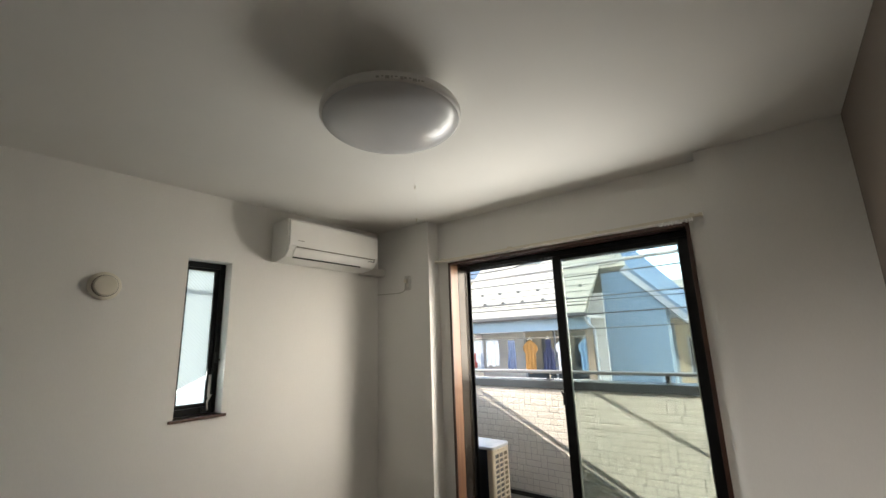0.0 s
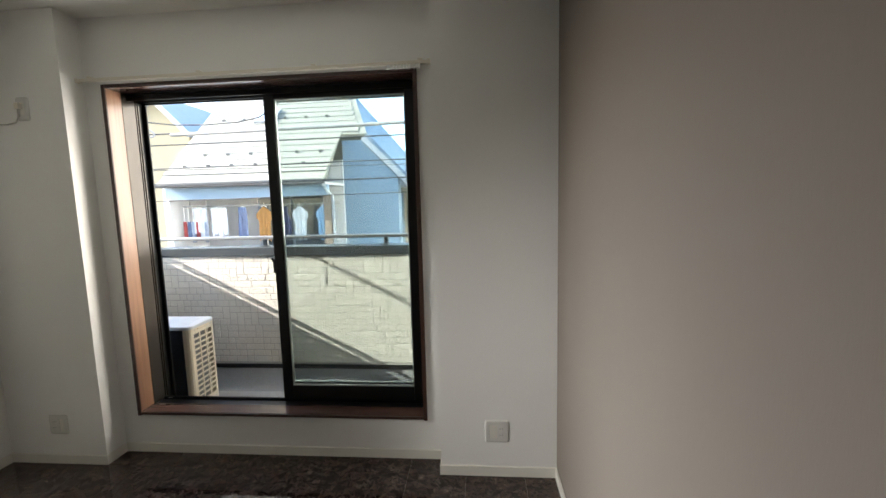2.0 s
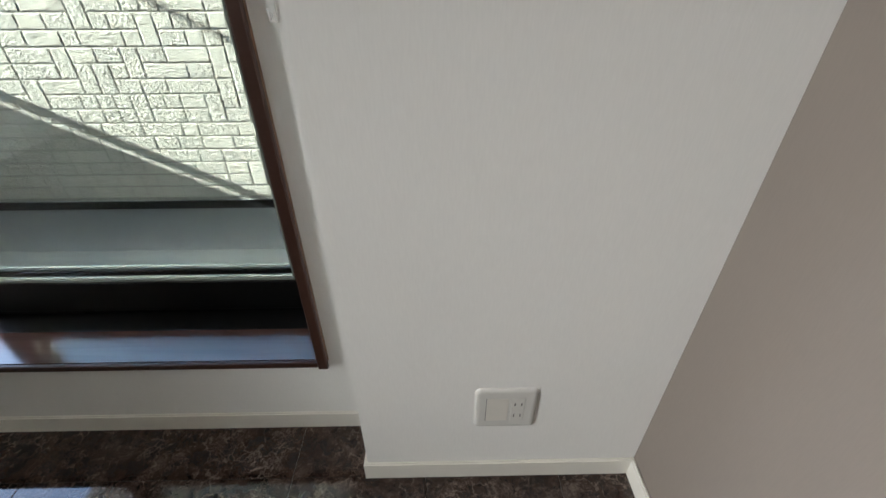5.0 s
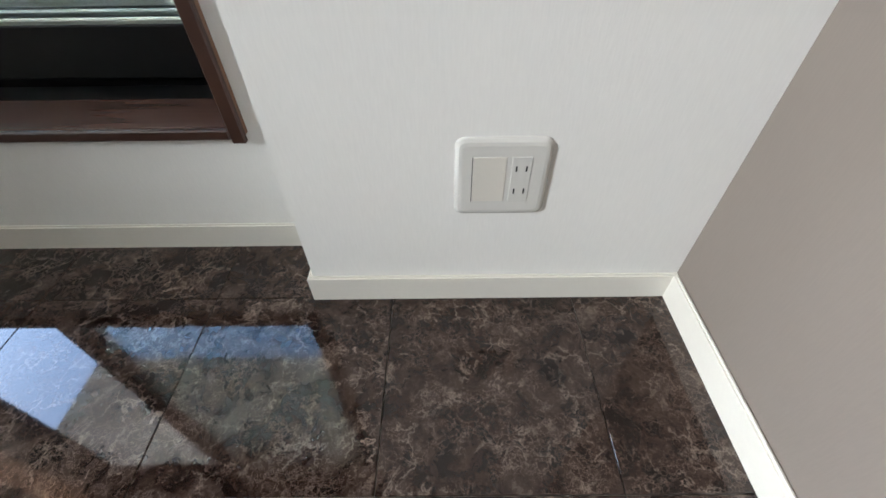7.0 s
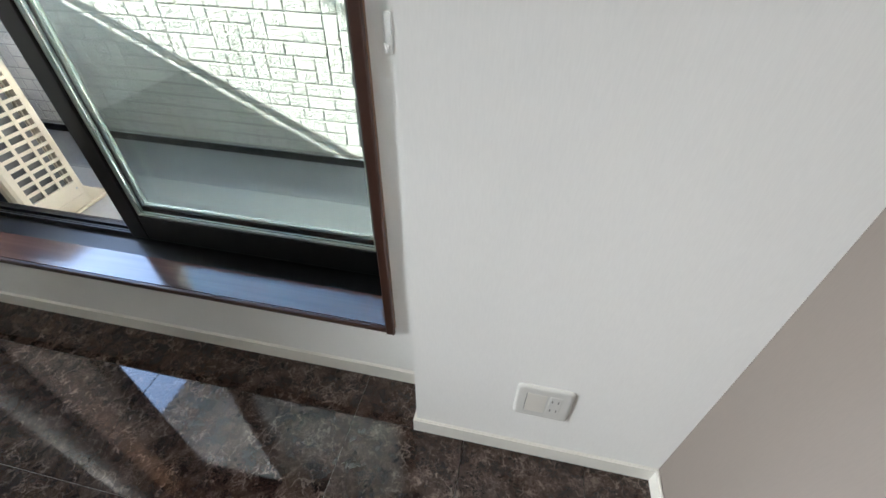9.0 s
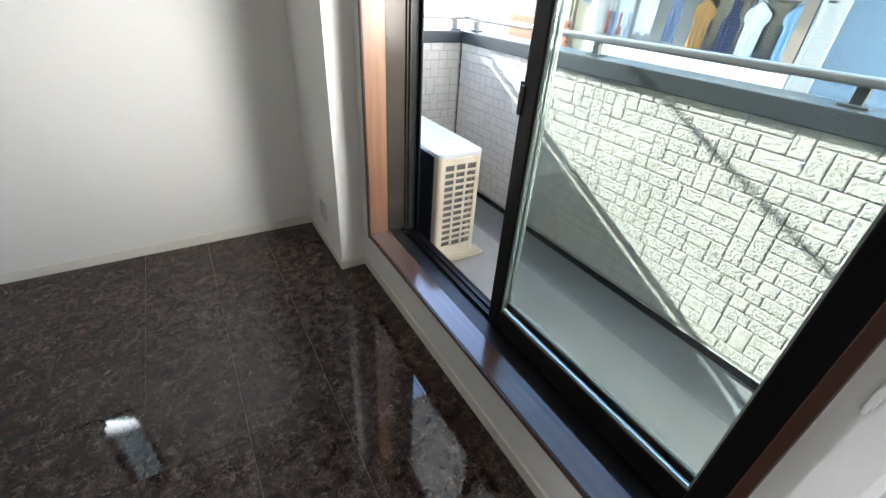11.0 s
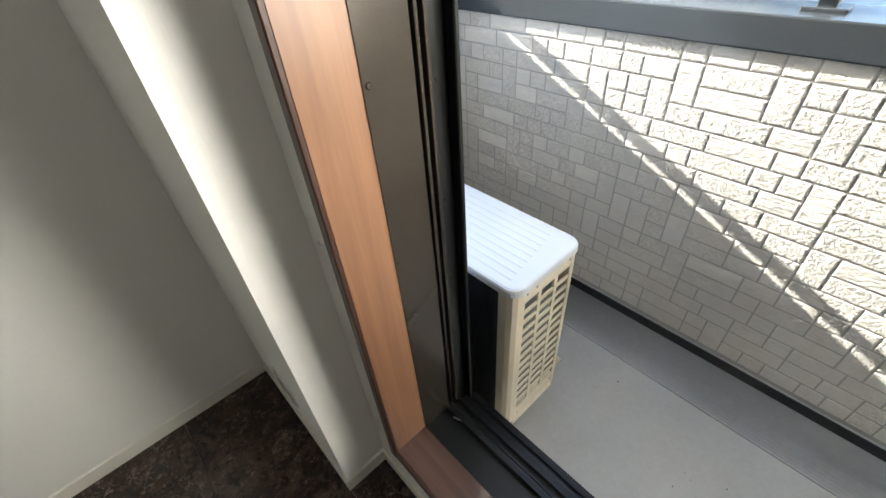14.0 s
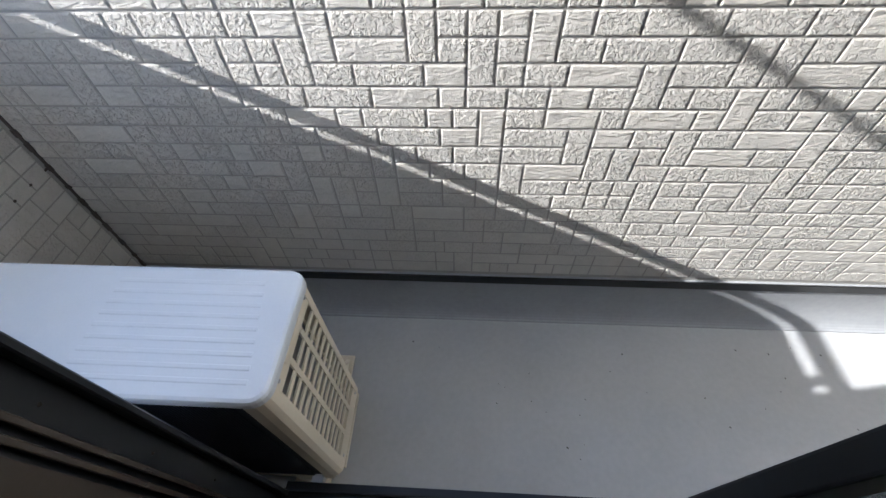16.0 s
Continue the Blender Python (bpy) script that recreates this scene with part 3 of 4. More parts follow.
# no real gap: a strip in the grey of its shadow
part("panel_gap", box(XL + 0.210, XL + 0.2165, AY0 + 0.06, AY1 - 0.03, AZ0 + 0.083, AZ0 + 0.090), plain("gap_shade_grey", (0.22, 0.20, 0.17), 0.6), ac, "grey strip drawn as the shadow gap above the flap")
flap = slab([(XL + 0.2155, AY0 + 0.05, AZ0 + 0.080), (XL + 0.2155, AY1 - 0.05, AZ0 + 0.080), (XL + 0.180, AY1 - 0.05, AZ0 + 0.028), (XL + 0.180, AY0 + 0.05, AZ0 + 0.028)], 0.006)
part("flap", flap, M_PLASTIC, ac, "closed white air flap")
part("outlet_slot", slab([(XL + 0.176, AY0 + 0.06, AZ0 + 0.0255), (XL + 0.176, AY1 - 0.14, AZ0 + 0.0255), (XL + 0.166, AY1 - 0.14, AZ0 + 0.0200), (XL + 0.166, AY0 + 0.06, AZ0 + 0.0200)], 0.003), M_SLOT, ac)
part("maker_mark", box(XL + 0.220, XL + 0.2206, AY0 + 0.065, AY0 + 0.115, AZ0 + 0.128, AZ0 + 0.133), plain("mark_grey", (0.35, 0.33, 0.30), 0.5), ac, "small grey mark")
part("display", box(XL + 0.214, XL + 0.2165, AY1 - 0.10, AY1 - 0.035, AZ0 + 0.062, AZ0 + 0.078), plain("mark_grey_dark", (0.25, 0.24, 0.23), 0.4), ac)
solid("pipe_cover", box(XL, XL + 0.092, AY1 - 0.02, YP, AZ0 - 0.012, AZ0 + 0.05, 0.008, 2), plain("cover_grey", (0.62, 0.60, 0.55), 0.45), "grey plastic pipe cover beside the air conditioner", "pipe cover")


def outlet(name, x, z, w, h, label, slots, blanks):
    t = thing(name, (x, YP, z), label, "power outlet")
    y = YP
    bm = bmesh.new()
    rings = []
    for inset, depth in ((0.0, 0.0), (0.0, 0.0008), (0.0016, 0.0030), (0.0050, 0.0052), (0.0095, 0.0060)):
        ring = []
        for cx, cz, a0 in ((1, 1, 0), (-1, 1, 90), (-1, -1, 180), (1, -1, 270)):
            for k in range(5):
                a = radians(a0 + 22.5 * k)
                r = 0.012 - inset * 0.6
                ring.append(bm.verts.new((x + cx * (w / 2 - inset - r) + r * math.cos(a), y - depth, z + cz * (h / 2 - inset - r) + r * math.sin(a))))
        rings.append(ring)
    for a, q in zip(rings, rings[1:]):
        for k in range(len(a)):
            n = (k + 1) % len(a)
            bm.faces.new((a[k], a[n], q[n], q[k]))
    bm.faces.new(rings[-1])
    part("plate", bm, M_PLATE, t, "glossy white cover plate")
    for k, (bx, bz, bw, bh) in enumerate(blanks):
        part("blank_insert", box(x + bx - bw / 2, x + bx + bw / 2, y - 0.0065, y - 0.004, z + bz - bh / 2, z + bz + bh / 2, 0.0006, 1), M_PLATE2, t)
        part("insert_gap", box(x + bx - bw / 2 - 0.0011, x + bx - bw / 2 - 0.0002, y - 0.0062, y - 0.004, z + bz - bh / 2, z + bz + bh / 2), M_SLOT, t)
    for sx, face in slots:
        f = part("socket", box(x + sx - 0.0125, x + sx + 0.0125, y - 0.0067, y - 0.004, z - 0.034, z + 0.034, 0.0006, 1), M_PLATE, t)
        for dz in (-0.017, 0.017):
            for dx in (-0.0063, 0.0063):
                part("slot", box(x + sx + dx - 0.0010, x + sx + dx + 0.0010, y - 0.0070, y - 0.006, z + dz - 0.0040, z + dz + 0.0040), M_SLOT, f)
    return t


outlet("power_outlet", 1.273, 0.240, 0.120, 0.117, "white double wall outlet above the baseboard", [(0.023, 1)],
       [(-0.0165, 0.0, 0.042, 0.068)])
outlet("power_outlet", -1.141, 0.228, 0.112, 0.112, "white wall outlet low on the pillar", [(-0.022, 1)], [(0.022, 0.0, 0.024, 0.068)])
t = outlet("power_outlet", -1.100, 1.925, 0.070, 0.118, "white outlet high on the pillar with a plug in it", [], [(0.0, 0.0, 0.024, 0.068)])
plug = thing("appliance_cable", (-1.12, YP, 1.93), "pale cable plugged in below the air conditioner", "cable")
part("plug", box(-1.118, -1.094, YP - 0.030, YP - 0.0066, 1.922, 1.952, 0.004, 2), M_IVORY, plug)
pts = [(-1.106, YP - 0.02, 1.923), (-1.108, YP - 0.018, 1.885), (-1.135, YP - 0.012, 1.858), (-1.19, YP - 0.008, 1.850), (-1.30, YP - 0.007, 1.853), (XL + 0.006, YP - 0.007, 1.858)]
part("cable", wire(pts, 0.0035, seg=8), plain("cord_grey", (0.5, 0.48, 0.44), 0.5), plug)

vent = thing("wall_vent", (XL, 0.60, 1.787), "round ivory ventilation cap on the wall", "vent")
m = pose(XL, 0.60, 1.787, 0, 90, 0)
part("flange", lathe([(0.0, 0.0), (0.070, 0.0), (0.072, 0.006), (0.068, 0.012), (0.052, 0.016), (0.0, 0.016)], m, 48), M_IVORY, vent, smooth=True)
# darker ring whose colour stands for the shade in the groove
part("shade_ring", lathe([(0.0505, 0.0150), (0.0505, 0.0175), (0.0560, 0.0172), (0.0560, 0.0145)], m, 48), plain("vent_groove_shade", (0.30, 0.27, 0.22), 0.6), vent, "ring coloured as the groove's shade round the cover", True)
part("cover", lathe([(0.0, 0.016), (0.047, 0.016), (0.051, 0.020), (0.051, 0.030), (0.046, 0.035), (0.0, 0.036)], m, 48), M_IVORY, vent)

rail = thing("curtain_rail", (0.05, YW, 2.08), "bare white curtain rail above the window", "curtain rail")
bm = box(-0.872, 0.965, YW - 0.050, YW - 0.030, 2.068, 2.084, 0.003, 2)
part("rail", bm, M_IVORY, rail)
for x in (-0.80, -0.2, 0.4, 0.93):
    part("bracket", box(x - 0.012, x + 0.012, YW - 0.052, YW, 2.084, 2.092, 0.001, 1), M_IVORY, rail)
part("end_cap", box(0.962, 0.980, YW - 0.053, YW - 0.027, 2.064, 2.088, 0.004, 2), M_IVORY, rail)
part("end_cap", box(-0.880, -0.870, YW - 0.053, YW - 0.027, 2.064, 2.088, 0.004, 2), M_IVORY, rail)
for k in range(11):
    x = 0.765 + k * 0.016 + random.uniform(-0.003, 0.003)
    b = rod((x, YW - 0.040, 2.072), (x + random.uniform(-0.006, 0.006), YW - 0.056, 2.046), 0.0052, 8)
    part("runner", b, M_PLASTIC, rail)

for x in (0.936, -0.806):
    hook = thing("tassel_hook", (x, YW, 0.91), "small white curtain tie-back hook on the wall", "hook")
    part("hook_base", box(x - 0.006, x + 0.006, YW - 0.003, YW, 0.885, 0.940, 0.0012, 2), M_PLASTIC, hook)
    part("hook_arm", wire([(x, YW - 0.002, 0.895), (x, YW - 0.014, 0.890), (x, YW - 0.016, 0.902)], 0.002, seg=8), M_PLASTIC, hook)

# ---- the balcony ----
BX0, BX1, BY, DECK = -1.44, 2.35, 3.505, -0.03
CT0, CT1 = 1.025, 1.092          # underside and top of the coping
prof = [(YOUT + 0.001, DECK - 0.12), (YOUT + 0.001, DECK), (3.445, DECK), (3.447, DECK + 0.0005), *[(3.447 + 0.050 * math.sin(a), DECK + 0.0005 + 0.125 * (1 - math.cos(a))) for a in (radians(9 * k) for k in range(1, 10))], (BY - 0.008, DECK + 0.1255), (BY - 0.008, 0.171), (BY + 0.01, 0.171), (BY + 0.01, DECK - 0.12)]
solid("balcony_floor", prism(prof[:3] + [(3.445, DECK - 0.12)], "x", BX0, BX1), M_DECK, "grey waterproof sheet floor of the balcony", "floor", kind="structure")
# upstand of the deck sheet, its shade put into a darker grey
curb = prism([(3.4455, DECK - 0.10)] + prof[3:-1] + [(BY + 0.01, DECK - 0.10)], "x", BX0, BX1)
solid("upstand", curb, M_DECK_SHADE, "grey waterproof upstand along the parapet", "upstand", kind="structure")
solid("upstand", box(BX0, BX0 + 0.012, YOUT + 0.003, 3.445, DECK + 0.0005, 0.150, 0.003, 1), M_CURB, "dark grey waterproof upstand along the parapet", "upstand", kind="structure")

solid("flashing", box(BX0, BX1, BY - 0.014, BY - 0.0085, 0.139, 0.174, 0.001, 1), M_ALU, "dark flashing strip under the siding", "flashing", kind="structure")
par_f = solid("parapet_front", box(BX0 - 0.13, BX1 + 0.13, BY + 0.0008, BY + 0.14, -3.1, CT0), M_STONE_BACK, "cream stone-look siding parapet of the balcony", "parapet", kind="structure")
par_l = solid("parapet_left", box(BX0 - 0.13, BX0 - 0.0008, YOUT + 0.003, BY + 0.0008, -3.1, CT0), M_STONE_BACK, "cream stone-look siding parapet at the balcony's end", "parapet", kind="structure")
par_r = solid("parapet_right", box(BX1 + 0.006, BX1 + 0.13, YOUT + 0.003, BY + 0.006, -3.1, CT0), M_STONE_BACK, "cream stone-look siding parapet at the balcony's far end", "parapet", kind="structure")
bm = rod((BX0 + 0.002, BY - 0.001, 0.15), (BX0 + 0.002, BY - 0.001, CT0), 0.005, 8)
for k in range(14):
    z = 0.17 + k * 0.06 + random.uniform(-0.01, 0.01)
    rod((BX0 + 0.003, BY - 0.002, z), (BX0 + 0.003, BY - 0.002, z + random.uniform(0.01, 0.03)), 0.0075, 8, bm)
solid("corner_joint", bm, M_CAULK, "dark worn caulk in the parapet's corner", "joint", kind="structure")
solid("siding_joint", box(BX0 - 0.0055, BX0 + 0.0005, YOUT + 0.01, BY - 0.006, 0.600, 0.606), M_CAULK, "dark horizontal siding joint", "joint", kind="structure")


def coping(name, x0, x1, y0, y1):
    b = box(x0, x1, y0, y1, CT0, CT1, 0.004, 2)
    return solid(name, b, M_COPING, "dark grey metal coping on the parapet", "coping", kind="structure")


coping("coping", BX0 - 0.15, BX1 + 0.15, BY - 0.010, BY + 0.16)
coping("coping", BX0 - 0.15, BX0 + 0.008, YOUT + 0.004, BY - 0.010)
coping("coping", BX1 - 0.016, BX1 + 0.15, YOUT + 0.004, BY - 0.010)

hr = thing("handrail", (0, BY + 0.07, CT1), "grey metal handrail on short posts along the parapet", "handrail")
RZ0, RZ1, RY = 1.147, 1.173, BY + 0.072
part("rail", box(BX0 - 0.10, BX1 + 0.10, RY - 0.030, RY + 0.030, RZ0, RZ1, 0.010, 3), M_RAIL, hr)
for x in (-1.40, -0.45, 0.50, 1.45):
    p = part("post", box(x - 0.016, x + 0.016, RY - 0.014, RY + 0.014, CT1, RZ0, 0.002, 1), M_COPING, hr)
    part("post_base", box(x - 0.038, x + 0.038, RY - 0.026, RY + 0.026, CT1 - 0.001, CT1 + 0.008, 0.002, 1), M_COPING, p)
hl = thing("handrail", (BX0 - 0.07, 3.2, CT1), "grey metal handrail on short posts at the balcony's end", "handrail")
RX = BX0 - 0.052
part("rail", box(RX - 0.027, RX + 0.020, YOUT + 0.01, RY - 0.034, RZ0, RZ1, 0.010, 3), M_RAIL, hl)
for y in (2.905, 3.474):
    p = part("post", box(RX - 0.014, RX + 0.014, y - 0.016, y + 0.016, CT1, RZ0, 0.002, 1), M_COPING, hl)
    part("post_base", box(RX - 0.026, RX + 0.026, y - 0.038, y + 0.038, CT1 - 0.001, CT1 + 0.008, 0.002, 1), M_COPING, p)

roof_b = solid("balcony_roof", box(-1.65, 3.2, YOUT + 0.002, 3.82, 2.50, 2.62, 0.004, 1), M_SOFFIT, "white flat roof over the balcony", "roof", kind="structure")
part("vent_strip", box(-1.36, -1.30, YOUT + 0.05, 3.80, 2.494, 2.499), M_FASCIA, roof_b, "grey perforated vent strip")
for k in range(9):
    part("vent_hole", box(-1.352, -1.308, 2.93 + k * 0.095, 2.985 + k * 0.095, 2.491, 2.4935), M_SOFFIT, roof_b)

# outdoor unit
UX0, UX1, UY0, UY1, UZ0, UZ1 = -1.395, -0.650, 2.910, 3.160, 0.055, 0.650
ou = thing("outdoor_unit", (-1.02, 3.03, DECK), "cream outdoor air conditioner with white ribbed top on the balcony", "outdoor unit")


def rounded_slab(x0, x1, y0, y1, z0, z1, r, edge):
    """A plate with rounded corners and a soft upper rim."""
    b = bmesh.new()
    rings = []
    for inset, z in ((0.0, z0), (0.0, z1 - edge), (edge * 0.3, z1 - edge * 0.3), (edge, z1)):
        ring = []
        for cx, cy, a0 in ((x1 - r, y1 - r, 0), (x0 + r, y1 - r, 90), (x0 + r, y0 + r, 180), (x1 - r, y0 + r, 270)):
            for k in range(7):
                a = radians(a0 + 15 * k)
                ring.append(b.verts.new((cx + (r - inset) * math.cos(a), cy + (r - inset) * math.sin(a), z)))
        rings.append(ring)
    for a, q in zip(rings, rings[1:]):
        for k in range(len(a)):
            n = (k + 1) % len(a)
            b.faces.new((a[k], a[n], q[n], q[k]))
    b.faces.new(rings[0])
    b.faces.new(rings[-1])
    return b


def upright_box(x0, x1, y0, y1, z0, z1, r, top=0.0):
    b = box(x0, x1, y0, y1, z0, z1)
    ed = [e for e in b.edges if abs(e.verts[0].co.z - e.verts[1].co.z) > 1e-4]
    bmesh.ops.bevel(b, geom=ed, offset=r, segments=5, affect="EDGES")
    if top:
        ed = [e for e in b.edges if all(v.co.z > z1 - 1e-4 for v in e.verts)]
        bmesh.ops.bevel(b, geom=ed, offset=top, segments=3, affect="EDGES")
    return b


part("top_panel", rounded_slab(UX0 - 0.004, UX1 + 0.004, UY0 - 0.004, UY1 + 0.004, UZ1 - 0.022, UZ1, 0.034, 0.008), M_OUWHITE, ou, "white painted steel top", False)
for k in range(9):
    y = UY0 + 0.030 + k * 0.0235
    part("rib", prism([(y - 0.006, UZ1 - 0.0006), (y + 0.006, UZ1 - 0.0006), (y + 0.003, UZ1 + 0.0012), (y - 0.003, UZ1 + 0.0012)], "x", UX1 - 0.35, UX1 - 0.035 - 0.004 * k), M_OUWHITE, ou)
part("front_casing", upright_box(UX0, UX1 - 0.03, UY1 - 0.05, UY1, UZ0, UZ1 - 0.020, 0.012), M_CREAM, ou)
part("coil", box(UX0 + 0.01, UX1 - 0.045, UY0 + 0.004, UY0 + 0.030, UZ0 + 0.012, UZ1 - 0.020), M_COIL, ou, "dark finned coil")
bm = bmesh.new()
for k in range(92):
    x = UX0 + 0.02 + k * 0.0072
    box(x, x + 0.0012, UY0, UY0 + 0.005, UZ0 + 0.015, UZ1 - 0.025, bm=bm)
tagged(part("fin_stack", bm, M_COIL, ou), kind="stuff")
part("inner_case", box(UX0 + 0.01, UX1 - 0.022, UY0 + 0.034, UY1 - 0.052, UZ0 + 0.01, UZ1 - 0.03), plain("grey_inner_panel", (0.17, 0.165, 0.155), 0.6), ou, "grey panel behind the grille")
part("base_pan", upright_box(UX0, UX1, UY0, UY1, UZ0 - 0.005, UZ0 + 0.012, 0.026), M_CREAM, ou)
# end cover: a corner post, a rounded corner and a grille
part("corner_post", prism([(UX1 - 0.050, UY0 + 0.002), (UX1 - 0.026, UY0 + 0.002), (UX1 - 0.012, UY0 + 0.007), (UX1 - 0.004, UY0 + 0.017), (UX1 - 0.001, UY0 + 0.034), (UX1 - 0.012, UY0 + 0.036), (UX1 - 0.050, UY0 + 0.020)], "z", UZ0 + 0.012, UZ1 - 0.019), M_CREAM, ou)
part("corner_post", prism([(UX1 - 0.001, UY1 - 0.032), (UX1 - 0.003, UY1 - 0.014), (UX1 - 0.012, UY1 - 0.003), (UX1 - 0.030, UY1 + 0.001), (UX1 - 0.032, UY1 - 0.032)], "z", UZ0 + 0.012, UZ1 - 0.019), M_CREAM, ou)
GY0, GY1, GZ0, GZ1 = UY0 + 0.033, UY1 - 0.028, UZ0 + 0.075, UZ1 - 0.062
bm = box(UX1 - 0.012, UX1 - 0.002, GY0, GY1, UZ0 + 0.012, GZ0)
box(UX1 - 0.012, UX1 - 0.002, GY0, GY1, GZ1, UZ1 - 0.021, bm=bm)
cols, rows = 3, 13
cw, rh = (GY1 - GY0) / cols, (GZ1 - GZ0) / rows
for k in range(cols + 1):
    y = GY0 + k * cw
    box(UX1 - 0.0065, UX1 - 0.0015, max(GY0, y - 0.006), min(GY1, y + 0.006), GZ0, GZ1, bm=bm)
for k in range(1, rows):
    z = GZ0 + k * rh
    box(UX1 - 0.006, UX1 - 0.002, GY0, GY1, z - 0.0060, z + 0.0060, bm=bm)
part("grille", bm, M_CREAM, ou, "cream plastic grille with oblong holes")
part("handle_recess", box(UX1 - 0.003, UX1 + 0.002, GY0 + 0.045, GY1 - 0.040, GZ1 + 0.022, GZ1 + 0.034, 0.002, 1), M_CREAM, ou)
for y in (GY0 + 0.015, GY1 - 0.010):
    for z in (GZ1 + 0.026, GZ0 - 0.030):
        part("screw", lathe([(0.0, 0.003), (0.003, 0.0025), (0.0045, 0.0)], pose(UX1 - 0.002, y, z, 0, 90, 0), 10), M_STEEL, ou)
for x in (UX1 - 0.155, UX0 + 0.05):
    f = part("foot", box(x, x + 0.10, UY0 - 0.012, UY1 + 0.130, DECK + 0.0005, DECK + 0.012, 0.003, 2), M_CREAM, ou, "cream plastic foot")
    part("riser", box(x + 0.012, x + 0.088, UY0 + 0.004, UY1 + 0.030, DECK + 0.010, UZ0 - 0.004, 0.004, 2), M_CREAM, f)
    part("gusset", prism([(UY1 + 0.030, DECK + 0.012), (UY1 + 0.115, DECK + 0.012), (UY1 + 0.030, UZ0 + 0.01)], "x", x + 0.074, x + 0.086), M_CREAM, f)
part("pipe_valve", upright_box(UX1 - 0.075, UX1 - 0.045, UY0 - 0.035, UY0 + 0.002, UZ0 + 0.01, UZ0 + 0.035, 0.006), M_STEEL, ou, "small grey fitting")

rng = random.Random(3)
bm = bmesh.new()
for k in range(46):
    x, y = rng.uniform(-0.6, 1.4), 2.95 + 0.44 * rng.random() ** 0.6
    a, l = rng.uniform(0, 180), rng.uniform(0.0008, 0.0032)
    b = box(-l, l, -l * 0.5, l * 0.5, 0, 0.0012)
    b.transform(pose(x, y, DECK + 0.0002, 0, 0, a))
    joined(bm, b)
solid("grit", bm, plain("dark_grit", (0.06, 0.05, 0.04), 0.9), "dark specks of grit on the balcony floor", "grit", kind="stuff")

# ---- outside ----
solid("ground", box(-60, 60, -40, 90, -3.4, -3.1), M_ASPHALT, "grey asphalt ground between the houses", "ground", kind="structure")
own = thing("outer_wall", (0, 2.8, -3.1), "cream outer wall of the house", "wall", kind="structure")
part("lower_wall", box(XL - 0.15, 4.0, YB - 0.15, YOUT - 0.002, -3.1, -0.201), M_CREAMWALL, own)
part("side_wall", box(XR + 0.151, 4.0, 2.70, YOUT - 0.002, -0.2, 2.55), M_CREAMWALL, own)


def window_on(parent, x0, x1, y, z0, z1, sill=False):
    f = part("window", box(x0, x1, y - 0.05, y, z0, z1, 0.01, 1), M_FASCIA, parent)
    xm = (x0 + x1) / 2
    part("pane", box(x0 + 0.05, xm - 0.02, y - 0.06, y - 0.045, z0 + 0.05, z1 - 0.05), M_DARKGLASS, f)
    part("pane", box(xm + 0.02, x1 - 0.05, y - 0.06, y - 0.045, z0 + 0.05, z1 - 0.05), M_DARKGLASS, f)


# house across the street
ha = thing("house", (-4, 12, -3.1), "pale house across the street with a light ribbed roof and balcony", "house")
ROOF0, ROOFR, PITCH = 10.1, 13.55, 0.80
rz = lambda y: 2.02 + PITCH * (y - ROOF0)
roof = part("roof", slab([(-6.55, ROOF0, rz(ROOF0)), (-2.40, ROOF0, rz(ROOF0)), (-2.46, 11.66, rz(11.66)), (-1.72, 11.66, rz(11.66)), (-2.57, ROOFR, rz(ROOFR)), (-6.9, ROOFR, rz(ROOFR))], 0.10), M_ROOF, ha, "pale green-grey sheet roof")
for k in range(1, 15):
    y = ROOF0 + k * 0.235
    x1 = -2.42 if y < 11.66 else -1.95 - (y - 11.66) * 0.45
    z = rz(y)
    part("roof_sheet", prism([(y, z + 0.001), (y + 0.235, z + 0.188), (y + 0.230, z + 0.205), (y - 0.005, z + 0.030)], "x", -6.58, x1), M_ROOF, roof)
    part("sheet_edge", prism([(y - 0.012, z + 0.004), (y - 0.0055, z + 0.008), (y - 0.0055, z + 0.030), (y - 0.012, z + 0.024)], "x", -6.58, x1), M_GUTTER, roof)
for k in range(9):
    for row, y in ((0, 10.55), (1, 10.95), (2, 12.4)):
        x = -6.2 + k * 0.62 + (0.3 if row == 1 else 0)
        if x < -2.8:
            part("snow_guard", box(x, x + 0.09, y, y + 0.03, rz(y) + 0.03, rz(y) + 0.10), M_GUTTER, roof)
# belongs to the pale roof; coloured blue to hold its shade
part("side_roof", slab([(-2.57, ROOFR, rz(ROOFR)), (-1.72, 11.66, rz(11.66)), (-0.35, 11.66, 1.85), (-0.72, ROOFR, 2.62)], 0.22), M_SHADEWALL, ha, "side roof with shade in its colour")
part("side_fascia", slab([(-1.78, 11.62, rz(11.66) - 0.06), (-0.40, 11.62, 1.80), (-0.40, 11.90, 1.72), (-1.78, 11.90, rz(11.66) - 0.14)], 0.14), M_FASCIA, ha)
part("back_roof", slab([(-6.9, ROOFR, rz(ROOFR)), (-2.57, ROOFR, rz(ROOFR)), (-2.57, 16.5, 2.4), (-6.9, 16.5, 2.4)], 0.1), M_ROOF, ha)
part("gutter", box(-6.6, -2.36, ROOF0 - 0.10, ROOF0 + 0.02, 1.90, 2.02, 0.02, 2), M_GUTTER, ha, "dark gutter")
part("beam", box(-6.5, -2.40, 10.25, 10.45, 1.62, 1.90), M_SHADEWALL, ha)
